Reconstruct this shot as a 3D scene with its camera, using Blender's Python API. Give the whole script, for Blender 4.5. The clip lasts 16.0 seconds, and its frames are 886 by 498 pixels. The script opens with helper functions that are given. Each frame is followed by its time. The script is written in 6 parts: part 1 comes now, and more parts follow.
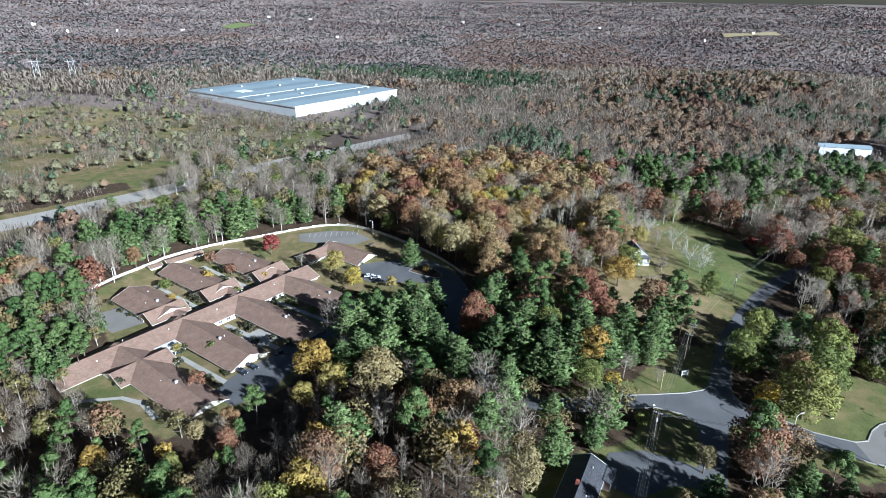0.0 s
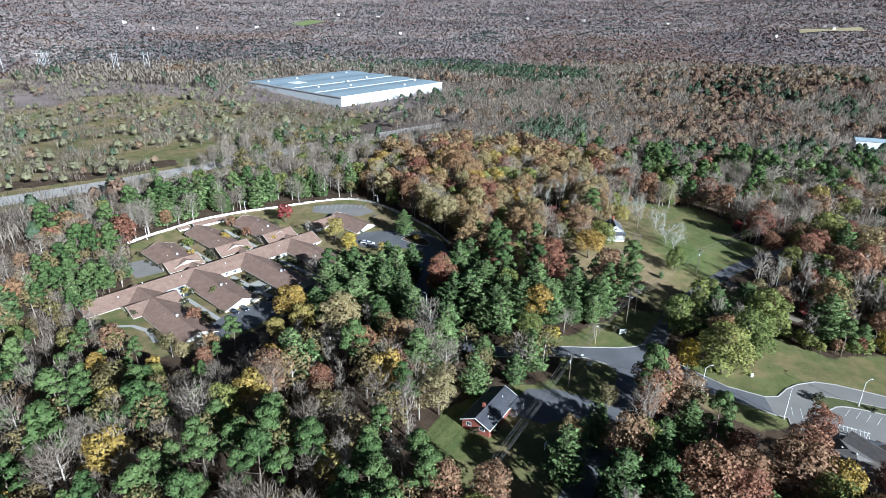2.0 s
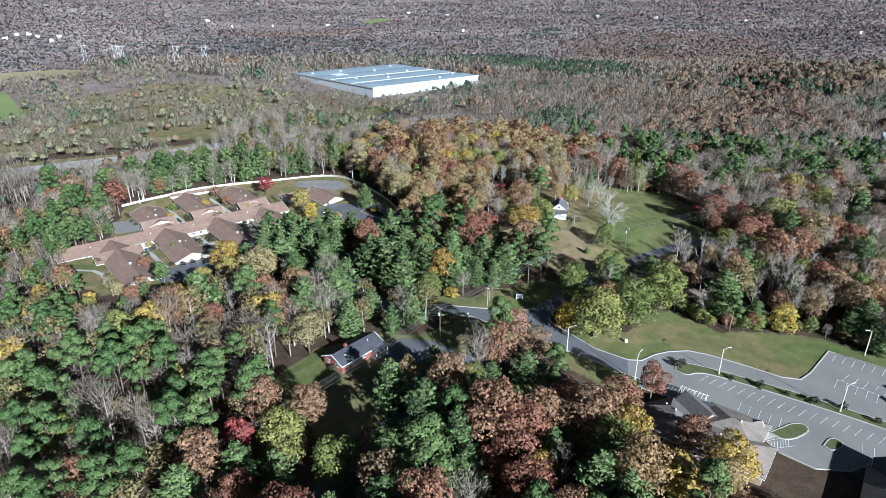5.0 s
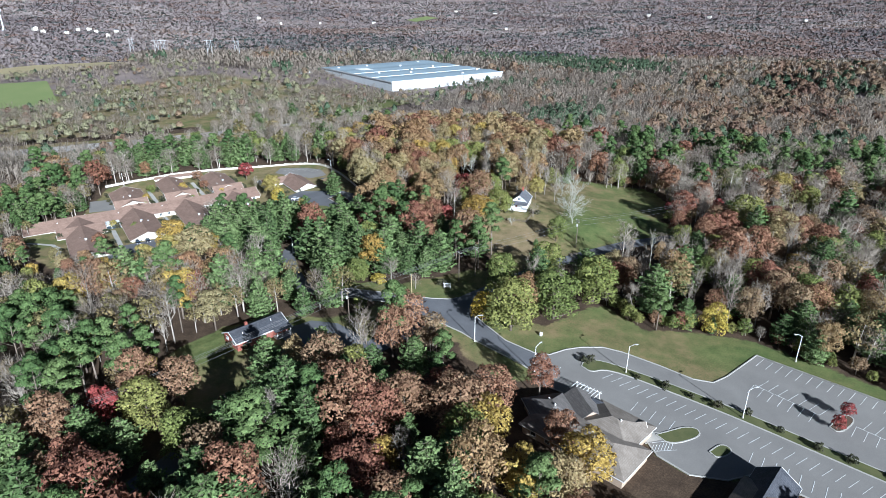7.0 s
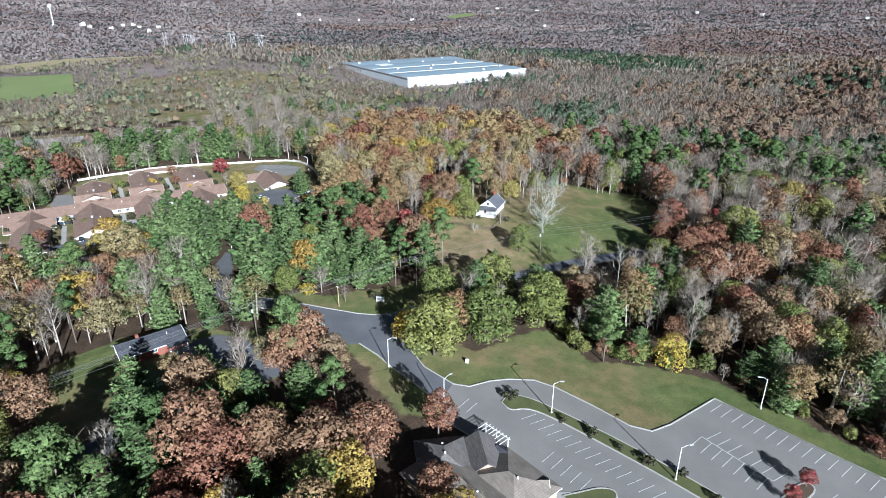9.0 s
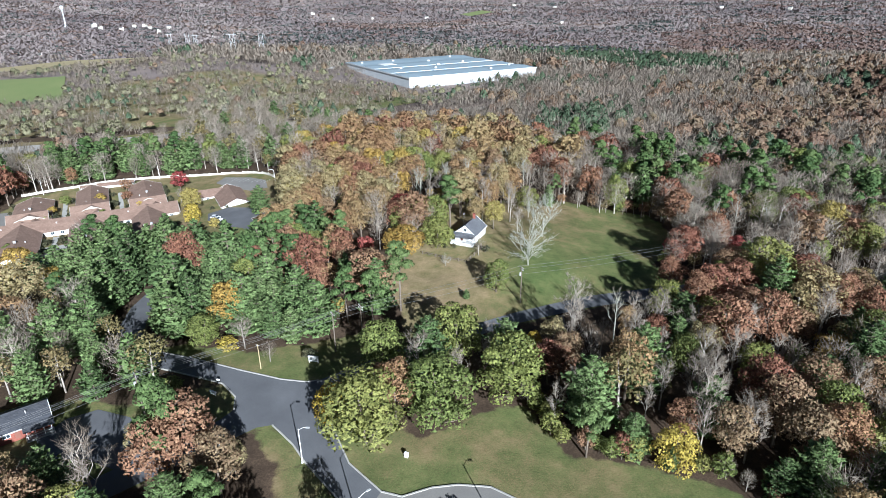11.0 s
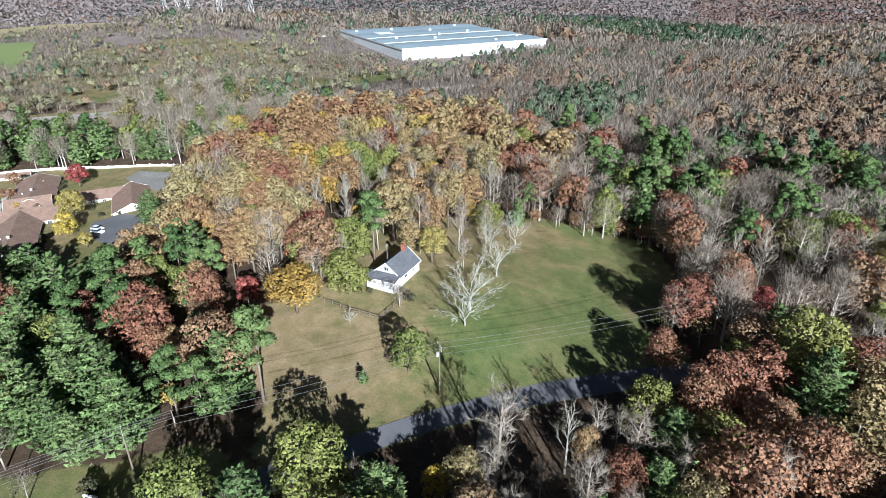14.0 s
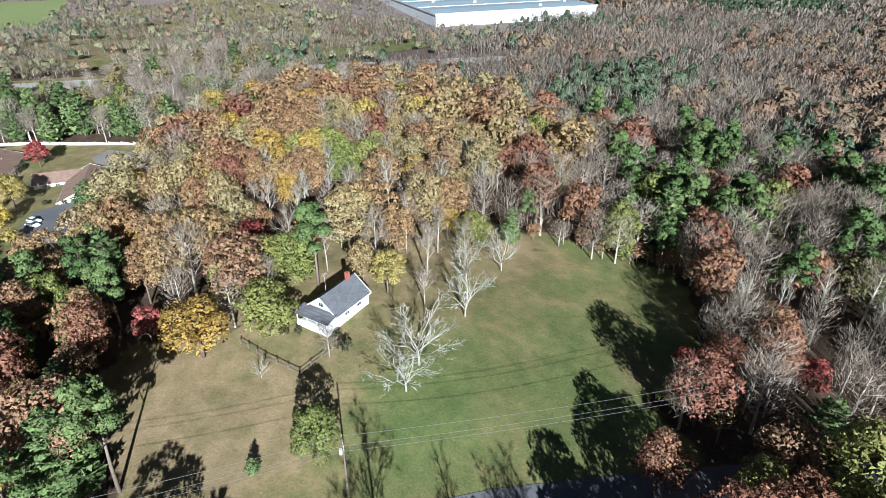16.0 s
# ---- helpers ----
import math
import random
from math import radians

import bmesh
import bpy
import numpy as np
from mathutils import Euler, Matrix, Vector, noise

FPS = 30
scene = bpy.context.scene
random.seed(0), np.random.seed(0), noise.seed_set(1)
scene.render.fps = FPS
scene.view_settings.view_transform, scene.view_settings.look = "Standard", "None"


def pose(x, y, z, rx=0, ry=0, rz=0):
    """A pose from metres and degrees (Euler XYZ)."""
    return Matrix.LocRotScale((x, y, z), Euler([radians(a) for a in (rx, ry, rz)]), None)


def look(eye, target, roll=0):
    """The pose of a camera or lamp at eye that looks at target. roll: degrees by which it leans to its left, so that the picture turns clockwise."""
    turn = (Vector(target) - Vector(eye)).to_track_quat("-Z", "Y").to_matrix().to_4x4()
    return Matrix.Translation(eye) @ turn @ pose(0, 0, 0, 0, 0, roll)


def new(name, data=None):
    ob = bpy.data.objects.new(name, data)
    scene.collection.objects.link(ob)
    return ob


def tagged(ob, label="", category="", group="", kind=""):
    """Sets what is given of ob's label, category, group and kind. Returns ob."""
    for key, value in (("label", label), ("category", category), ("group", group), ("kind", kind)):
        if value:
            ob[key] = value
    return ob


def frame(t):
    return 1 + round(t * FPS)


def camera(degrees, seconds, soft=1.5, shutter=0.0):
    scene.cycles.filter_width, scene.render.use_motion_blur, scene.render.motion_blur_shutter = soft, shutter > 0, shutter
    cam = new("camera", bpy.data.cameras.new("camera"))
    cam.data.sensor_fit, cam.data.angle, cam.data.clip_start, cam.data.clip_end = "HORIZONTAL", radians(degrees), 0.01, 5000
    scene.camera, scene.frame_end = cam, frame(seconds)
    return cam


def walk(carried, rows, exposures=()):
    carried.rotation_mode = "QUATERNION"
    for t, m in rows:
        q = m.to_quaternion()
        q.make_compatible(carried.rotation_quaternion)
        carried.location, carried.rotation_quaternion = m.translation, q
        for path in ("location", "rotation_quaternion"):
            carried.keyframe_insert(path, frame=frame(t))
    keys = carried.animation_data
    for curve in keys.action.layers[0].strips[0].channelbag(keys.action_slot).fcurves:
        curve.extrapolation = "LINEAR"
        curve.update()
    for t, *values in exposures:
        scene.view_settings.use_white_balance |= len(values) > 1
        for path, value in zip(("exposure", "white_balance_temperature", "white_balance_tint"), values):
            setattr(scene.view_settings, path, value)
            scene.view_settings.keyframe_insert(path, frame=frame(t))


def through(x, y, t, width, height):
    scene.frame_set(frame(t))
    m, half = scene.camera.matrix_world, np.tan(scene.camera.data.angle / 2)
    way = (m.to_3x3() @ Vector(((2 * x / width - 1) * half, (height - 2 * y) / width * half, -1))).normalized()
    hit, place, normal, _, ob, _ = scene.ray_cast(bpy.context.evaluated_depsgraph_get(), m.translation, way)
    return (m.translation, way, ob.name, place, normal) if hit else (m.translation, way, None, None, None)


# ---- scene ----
cam = camera(72.4, 16.0, 0.85)
PATH = [
    (0, (-1.00, 2.26, 115.84), (-0.90, 94.54, 77.31), 1.00),
    (0.5, (8.73, -3.90, 115.57), (6.08, 88.24, 76.80), 0.84),
    (1, (18.44, -10.28, 115.07), (13.09, 81.72, 76.24), 0.68),
    (1.5, (27.93, -16.60, 114.39), (19.73, 75.17, 75.52), 0.52),
    (2, (37.17, -23.03, 113.64), (26.37, 68.43, 74.69), 0.46),
    (2.5, (46.52, -29.20, 112.82), (33.12, 61.92, 73.88), 0.40),
    (3, (56.55, -33.77, 111.99), (40.85, 56.95, 72.97), 0.35),
    (3.5, (67.63, -36.06, 111.01), (50.48, 54.40, 71.99), 0.32),
    (4, (79.02, -35.93, 109.97), (60.67, 54.26, 70.86), 0.09),
    (4.2, (83.49, -35.14, 109.69), (64.24, 54.82, 70.49), 0.07),
    (6.3, (128.92, -21.35, 102.10), (100.42, 66.40, 63.52), -0.03),
    (6.5, (133.03, -19.73, 101.80), (103.74, 67.65, 62.99), 0.05),
    (7, (143.20, -15.58, 100.61), (112.29, 71.20, 61.70), 0.02),
    (7.5, (152.38, -9.63, 99.14), (119.78, 76.49, 60.15), -0.02),
    (8, (159.95, -1.53, 97.69), (125.06, 83.64, 58.60), 0.03),
    (8.5, (165.47, 8.14, 96.42), (129.06, 92.66, 57.29), -0.01),
    (9, (168.52, 18.66, 95.49), (131.03, 102.69, 56.33), -0.03),
    (9.2, (169.14, 23.11, 95.21), (130.84, 106.71, 55.91), -0.05),
    (11.3, (168.27, 71.40, 91.14), (127.43, 153.67, 51.59), -0.61),
    (11.5, (168.11, 76.06, 90.89), (126.97, 158.07, 51.11), -0.52),
    (12, (167.64, 87.74, 90.19), (126.18, 169.31, 49.85), -0.53),
    (12.5, (167.30, 99.12, 89.24), (125.55, 180.20, 48.23), -0.54),
    (13, (167.06, 110.48, 88.17), (124.97, 191.04, 46.48), -0.36),
    (13.5, (166.64, 121.68, 87.08), (124.45, 201.70, 44.46), -0.27),
    (14, (166.24, 132.99, 86.11), (123.59, 212.23, 42.51), -0.19),
    (14.5, (165.88, 144.33, 85.25), (122.48, 222.48, 40.44), -0.12),
    (15, (165.16, 155.67, 84.56), (121.22, 232.87, 38.63), 0.16),
    (15.5, (165.03, 166.95, 83.82), (120.19, 242.92, 36.73), 0.32),
    (16, (165.26, 176.71, 83.16), (116.97, 249.69, 34.77), 0.02),
]
walk(cam, [(t, look(eye, target, roll)) for t, eye, target, roll in PATH], exposures=[(0, 1.36, 5080, 6.0), (8, 1.28, 5130, 8.0), (16, 1.42, 5380, 8.0)])


# ---------------------------------------------------------------- light
SUN_AZ, SUN_EL = 136.0, 22.0          # the way that shadows fall on the plan, and the sun's height
sun = new("sun", bpy.data.lights.new("sun", "SUN"))
sun.data.energy, sun.data.angle, sun.data.color = 5.0, radians(0.6), (1.0, 0.955, 0.88)
sun.matrix_world = look((0, 0, 300), (math.cos(radians(SUN_AZ)) * 300, math.sin(radians(SUN_AZ)) * 300, 300 - 300 * math.tan(radians(SUN_EL))))
world = bpy.data.worlds.new("world")
scene.world = world
world.use_nodes = True
sky = world.node_tree.nodes.new("ShaderNodeTexSky")
sky.sky_type, sky.sun_disc = "NISHITA", False
sky.sun_elevation, sky.sun_rotation = radians(SUN_EL), radians(270 - SUN_AZ)
sky.air_density, sky.dust_density = 1.0, 0.7
back = world.node_tree.nodes["Background"]
world.node_tree.links.new(sky.outputs[0], back.inputs[0])
back.inputs[1].default_value = 0.0125

# ---------------------------------------------------------------- materials
def material(name, rough=0.8, metal=0.0, spec=0.3):
    m = bpy.data.materials.new(name)
    m.use_nodes = True
    b = m.node_tree.nodes["Principled BSDF"]
    b.inputs["Roughness"].default_value, b.inputs["Metallic"].default_value = rough, metal
    b.inputs["Specular IOR Level"].default_value = spec
    return m, m.node_tree, b


def ramp(nt, fac, stops):
    r = nt.nodes.new("ShaderNodeValToRGB")
    els = r.color_ramp.elements
    while len(els) < len(stops):
        els.new(0.5)
    for e, (p, c) in zip(els, stops):
        e.position, e.color = p, (*c, 1)
    nt.links.new(fac, r.inputs[0])
    return r.outputs[0]


def noise_of(nt, scale, detail=4, rough=0.55, vec=None):
    if vec is None:
        vec = nt.nodes.new("ShaderNodeNewGeometry").outputs["Position"]
    n = nt.nodes.new("ShaderNodeTexNoise")
    n.inputs["Scale"].default_value, n.inputs["Detail"].default_value, n.inputs["Roughness"].default_value = scale, detail, rough
    nt.links.new(vec, n.inputs["Vector"])
    return n.outputs[0]


def mix(nt, fac, a, b, kind="MIX"):
    n = nt.nodes.new("ShaderNodeMixRGB")
    n.blend_type = kind
    for socket, v in zip(n.inputs, (fac, a, b)):
        if isinstance(v, (int, float)):
            socket.default_value = v
        elif isinstance(v, tuple):
            socket.default_value = (*v, 1)
        else:
            nt.links.new(v, socket)
    return n.outputs[0]


def math_of(nt, op, a, b=0.0):
    n = nt.nodes.new("ShaderNodeMath")
    n.operation = op
    for socket, v in zip(n.inputs, (a, b)):
        if isinstance(v, (int, float)):
            socket.default_value = v
        else:
            nt.links.new(v, socket)
    return n.outputs[0]


def bumped(nt, b, height, strength=0.4, distance=0.05):
    n = nt.nodes.new("ShaderNodeBump")
    n.inputs["Strength"].default_value, n.inputs["Distance"].default_value = strength, distance
    nt.links.new(height, n.inputs["Height"])
    nt.links.new(n.outputs[0], b.inputs["Normal"])


def surface(name, dark, light, scale=1.0, rough=0.8, metal=0.0, bump=0.3, spec=0.3, fine=12.0):
    """A painted, paved or built surface: broad stains and fine grain between two colours."""
    m, nt, b = material(name, rough, metal, spec)
    broad, grain = noise_of(nt, 0.25 * scale, 5, 0.6), noise_of(nt, fine * scale, 3)
    fac = mix(nt, 0.4, broad, grain)
    nt.links.new(ramp(nt, fac, [(0.3, dark), (0.7, light)]), b.inputs["Base Color"])
    if bump:
        bumped(nt, b, grain, bump, 0.03)
    return m


def leafage(name, colours, through=0.16, tone=False, spread=None, grain=3.2):
    """Leaves: each tree has its own shade out of the colours, each clump varies about it, and the leaves in a clump
    about that, with the dark gaps between them painted in.
    """
    m, nt, b = material(name, 0.75, 0, 0.2)
    spread = spread or (0.5 if tone else 0.64)
    if tone:
        a = nt.nodes.new("ShaderNodeAttribute")
        a.attribute_name = "tone"
        tree = a.outputs["Fac"]
    else:
        tree = nt.nodes.new("ShaderNodeObjectInfo").outputs["Random"]
    leaf = nt.nodes.new("ShaderNodeNewGeometry").outputs["Random Per Island"]
    fac = math_of(nt, "ADD", math_of(nt, "MULTIPLY", tree, 0.75), math_of(nt, "MULTIPLY", leaf, 0.25))
    n = len(colours)
    col = ramp(nt, fac, [(0.08 + 0.84 * i / max(1, n - 1), c) for i, c in enumerate(colours)])
    light = math_of(nt, "ADD", 1 - spread / 2, math_of(nt, "MULTIPLY", leaf, spread))
    if grain:
        # fine noise darkens the colour to paint shaded gaps between the leaves
        fine = noise_of(nt, grain, 2, 0.6)
        light = math_of(nt, "MULTIPLY", light, math_of(nt, "ADD", 0.1, math_of(nt, "MULTIPLY", fine, 1.8)))
        bumped(nt, b, fine, 1.0, 0.12)
    col = mix(nt, 1.0, col, light, "MULTIPLY")
    nt.links.new(col, b.inputs["Base Color"])
    t = nt.nodes.new("ShaderNodeBsdfTranslucent")
    nt.links.new(col, t.inputs[0])
    mx = nt.nodes.new("ShaderNodeMixShader")
    mx.inputs[0].default_value = through
    nt.links.new(b.outputs[0], mx.inputs[1])
    nt.links.new(t.outputs[0], mx.inputs[2])
    nt.links.new(mx.outputs[0], nt.nodes["Material Output"].inputs[0])
    return m


PINE = [(0.089, 0.135, 0.048), (0.129, 0.182, 0.064), (0.171, 0.226, 0.086)]
TALLPINE = [(0.055, 0.094, 0.030), (0.083, 0.127, 0.040), (0.120, 0.161, 0.055)]
RUSSET = [(0.180, 0.076, 0.050), (0.225, 0.110, 0.065), (0.242, 0.146, 0.083), (0.212, 0.154, 0.086)]
ORANGE = [(0.228, 0.122, 0.066), (0.268, 0.172, 0.083), (0.292, 0.220, 0.104), (0.256, 0.220, 0.108)]
GOLD = [(0.286, 0.183, 0.046), (0.352, 0.249, 0.059), (0.274, 0.233, 0.074)]
OLIVE = [(0.117, 0.145, 0.041), (0.170, 0.189, 0.051), (0.218, 0.207, 0.061)]
TWIG = [(0.255, 0.205, 0.158), (0.330, 0.275, 0.215), (0.395, 0.338, 0.272)]
# the next three palettes are greyed: haze is put into the base colour
HAZED_TWIG = [(0.120, 0.100, 0.100), (0.185, 0.154, 0.146), (0.258, 0.218, 0.194)]
HAZED_LEAF = [(0.120, 0.078, 0.066), (0.155, 0.104, 0.084), (0.185, 0.135, 0.108)]
HAZED_PINE = [(0.042, 0.054, 0.048), (0.062, 0.074, 0.064)]
SPARSE = [(0.165, 0.145, 0.055), (0.215, 0.160, 0.075)]
YELLOW = [(0.400, 0.290, 0.040), (0.450, 0.330, 0.050), (0.360, 0.290, 0.060)]
RED = [(0.19, 0.038, 0.040), (0.26, 0.060, 0.050), (0.24, 0.075, 0.06)]
LEAF = {"pine": leafage("white_pine_needles", PINE), "tallpine": leafage("pine_needles", TALLPINE),
        "russet": leafage("russet_leaves", RUSSET), "orange": leafage("orange_leaves", ORANGE),
        "gold": leafage("golden_leaves", GOLD), "olive": leafage("olive_leaves", OLIVE),
        "bare": leafage("bare_twigs", TWIG, 0.35, False, 0.4, 0), "red": leafage("red_leaves", RED), "yellow": leafage("bright_yellow_leaves", YELLOW),
        "sparse": leafage("thin_yellow_leaves", SPARSE)}
FAR_LEAF = {"pine": leafage("far_pine_needles", [(0.050, 0.074, 0.042), (0.074, 0.104, 0.058), (0.100, 0.130, 0.074)], 0.2, True, 0.4, 1.2),
            "mixed": leafage("far_autumn_leaves", [(0.165, 0.098, 0.072), (0.215, 0.140, 0.092), (0.250, 0.180, 0.112), (0.205, 0.170, 0.104)], 0.3, True, 0.3, 1.2),
            "bare": leafage("far_bare_twigs", TWIG, 0.45, True, 0.25, 0), "scrub": leafage("far_scrub", [(0.13, 0.125, 0.07), (0.17, 0.16, 0.09), (0.20, 0.185, 0.11)], 0.1, True, 0.4, 1.2),
            "pine_off": leafage("hazed_pine", HAZED_PINE, 0.0, True, 0.3, 0), "mixed_off": leafage("hazed_autumn", HAZED_LEAF, 0.0, True, 0.25, 0),
            "bare_off": leafage("hazed_bare", HAZED_TWIG, 0.0, True, 0.16, 0)}
BARK = surface("bark", (0.10, 0.075, 0.055), (0.22, 0.18, 0.14), 1.0, 0.9)
WHITE_BARK = surface("white_bark", (0.27, 0.262, 0.215), (0.44, 0.43, 0.365), 1.0, 0.9)
PALE_BARK = surface("pale_bark", (0.25, 0.216, 0.178), (0.42, 0.375, 0.315), 1.0, 0.9)
ASPHALT = surface("worn_asphalt", (0.085, 0.085, 0.090), (0.145, 0.145, 0.15), 0.5, 0.9, bump=0.2)
LOT_ASPHALT = surface("faded_asphalt", (0.170, 0.158, 0.144), (0.245, 0.230, 0.208), 0.4, 0.9, bump=0.2)
CONCRETE = surface("pale_concrete", (0.31, 0.295, 0.26), (0.46, 0.44, 0.395), 1.0, 0.85)
WHITE = surface("white_paint", (0.66, 0.65, 0.62), (0.80, 0.79, 0.76), 1.0, 0.5)
LINE = surface("road_paint", (0.52, 0.52, 0.50), (0.78, 0.78, 0.75), 2.0, 0.7)


def ground_material():
    m, nt, b = material("forest_floor_and_grass", 0.95, 0, 0.1)
    a = nt.nodes.new("ShaderNodeAttribute")
    a.attribute_name = "grass"
    broad, mid, fine = noise_of(nt, 0.035, 5, 0.6), noise_of(nt, 0.22, 5, 0.6), noise_of(nt, 2.2, 4, 0.65)
    litter = ramp(nt, mix(nt, 0.5, mid, fine), [(0.3, (0.036, 0.025, 0.018)), (0.5, (0.072, 0.050, 0.033)), (0.7, (0.130, 0.090, 0.058))])
    dry = nt.nodes.new("ShaderNodeAttribute")
    dry.attribute_name = "dry"
    worn = math_of(nt, "ADD", mix(nt, 0.35, broad, mid), math_of(nt, "MULTIPLY", dry.outputs["Fac"], 0.16))
    lawn = ramp(nt, worn, [(0.38, (0.105, 0.138, 0.046)), (0.52, (0.142, 0.154, 0.058)), (0.62, (0.200, 0.168, 0.080)), (0.74, (0.272, 0.210, 0.120))])
    lawn = mix(nt, 0.55, lawn, ramp(nt, fine, [(0.3, (0.5, 0.5, 0.5)), (0.7, (1.15, 1.15, 1.15))]), "MULTIPLY")
    patch = ramp(nt, noise_of(nt, 0.11, 6, 0.7), [(0.34, (0.72, 0.74, 0.70)), (0.66, (1.22, 1.18, 1.16))])
    lawn = mix(nt, 0.8, lawn, patch, "MULTIPLY")
    fallen = ramp(nt, mix(nt, 0.35, noise_of(nt, 4.5, 3, 0.7), broad), [(0.53, (0, 0, 0)), (0.62, (0.6, 0.6, 0.6))])
    lawn = mix(nt, fallen, lawn, (0.235, 0.160, 0.085))
    edge = math_of(nt, "ADD", a.outputs["Fac"], math_of(nt, "MULTIPLY", math_of(nt, "SUBTRACT", mid, 0.5), 0.9))
    fac = ramp(nt, edge, [(0.42, (0, 0, 0)), (0.58, (1, 1, 1))])
    # far ground takes a canopy colour, paled to put haze into the shaded gaps
    off = nt.nodes.new("ShaderNodeAttribute")
    off.attribute_name = "hazed_woods"
    woods = ramp(nt, noise_of(nt, 0.012, 6, 0.65), [(0.32, (0.145, 0.118, 0.110)), (0.5, (0.190, 0.155, 0.140)), (0.68, (0.235, 0.188, 0.160))])
    nt.links.new(mix(nt, off.outputs["Fac"], mix(nt, fac, litter, lawn), woods), b.inputs["Base Color"])
    bumped(nt, b, mix(nt, 0.5, mid, fine), 0.6, 0.3)
    return m


GROUND = ground_material()

# ---------------------------------------------------------------- mesh helpers
def mesh_np(name, verts, faces, mats=(), tone=None, normals=None):
    """A mesh from arrays: verts n x 3, faces m x 3 or m x 4."""
    verts, faces = np.asarray(verts, "f"), np.asarray(faces, "i")
    me = bpy.data.meshes.new(name)
    n, k = faces.shape
    me.vertices.add(len(verts))
    me.vertices.foreach_set("co", verts.ravel())
    me.loops.add(n * k)
    me.loops.foreach_set("vertex_index", faces.ravel())
    me.polygons.add(n)
    me.polygons.foreach_set("loop_start", np.arange(0, n * k, k, dtype="i"))
    if tone is not None:
        at = me.attributes.new("tone", "FLOAT", "POINT")
        at.data.foreach_set("value", np.asarray(tone, "f"))
    me.update(calc_edges=True)
    if normals is not None:
        me.normals_split_custom_set_from_vertices(np.asarray(normals, "f").tolist())
    for m in mats:
        me.materials.append(m)
    return me


def thing(name, label, category, group="", at=(0, 0, 0), turn=0.0, kind=""):
    ob = new(name)
    ob.empty_display_size = 0.5
    ob.matrix_world = pose(*at, 0, 0, turn)
    return tagged(ob, label, category, group, kind)


def child(name, me, parent, label=""):
    ob = new(name, me)
    ob.parent = parent
    if label:
        ob["label"] = label
    return ob


class Shape:
    """Gathers faces into one mesh."""

    def __init__(self):
        self.v, self.f = [], []

    def face(self, *pts):
        n = len(self.v)
        self.v += [tuple(p) for p in pts]
        self.f.append(tuple(range(n, n + len(pts))))
        return self

    def box(self, x0, y0, z0, x1, y1, z1, m=None):
        c = [Vector((x, y, z)) for z in (z0, z1) for x, y in ((x0, y0), (x1, y0), (x1, y1), (x0, y1))]
        c = [m @ p for p in c] if m else c
        n = len(self.v)
        self.v += [tuple(p) for p in c]
        self.f += [tuple(n + i for i in q) for q in ((3, 2, 1, 0), (4, 5, 6, 7), (0, 1, 5, 4), (1, 2, 6, 5), (2, 3, 7, 6), (3, 0, 4, 7))]
        return self

    def prism(self, outline, z0, z1):
        """An upright prism over an outline of (x, y)."""
        k, n = len(outline), len(self.v)
        self.v += [(x, y, z0) for x, y in outline] + [(x, y, z1) for x, y in outline]
        self.f += [tuple(range(n + k - 1, n - 1, -1)), tuple(range(n + k, n + 2 * k))]
        self.f += [(n + i, n + (i + 1) % k, n + k + (i + 1) % k, n + k + i) for i in range(k)]
        return self

    def slab(self, pts, thick):
        """A plate under a plane outline, thick along its normal."""
        pts = [Vector(p) for p in pts]
        nrm = (pts[1] - pts[0]).cross(pts[2] - pts[0]).normalized() * thick
        k, n = len(pts), len(self.v)
        self.v += [tuple(p) for p in pts] + [tuple(p - nrm) for p in pts]
        self.f += [tuple(range(n, n + k)), tuple(range(n + 2 * k - 1, n + k - 1, -1))]
        self.f += [(n + (i + 1) % k, n + i, n + k + i, n + k + (i + 1) % k) for i in range(k)]
        return self

    def tube(self, path, radii, sides=6):
        path = [Vector(p) for p in path]
        n0 = len(self.v)
        for i, p in enumerate(path):
            d = (path[min(i + 1, len(path) - 1)] - path[max(i - 1, 0)]).normalized()
            a = d.orthogonal().normalized()
            c = d.cross(a)
            for k in range(sides):
                w = 2 * math.pi * k / sides
                self.v.append(tuple(p + radii[i] * (math.cos(w) * a + math.sin(w) * c)))
        for i in range(len(path) - 1):
            for k in range(sides):
                a, b = n0 + i * sides + k, n0 + i * sides + (k + 1) % sides
                self.f.append((a, b, b + sides, a + sides))
        self.f.append(tuple(range(n0 + sides - 1, n0 - 1, -1)))
        self.f.append(tuple(range(n0 + (len(path) - 1) * sides, n0 + len(path) * sides)))
        return self

    def mesh(self, name, mat, smooth=False):
        me = bpy.data.meshes.new(name)
        me.from_pydata(self.v, [], self.f)
        me.materials.append(mat)
        if smooth:
            me.polygons.foreach_set("use_smooth", [True] * len(me.polygons))
        return me


def part(name, shape, mat, parent, label=""):
    return child(name, shape.mesh(name, mat), parent, label)


# ---------------------------------------------------------------- terrain
def bell(x, y, cx, cy, sx, sy):
    return math.exp(-((x - cx) / sx) ** 2 - ((y - cy) / sy) ** 2)


def step(a, b, v):
    u = min(1.0, max(0.0, (v - a) / (b - a)))
    return u * u * (3 - 2 * u)


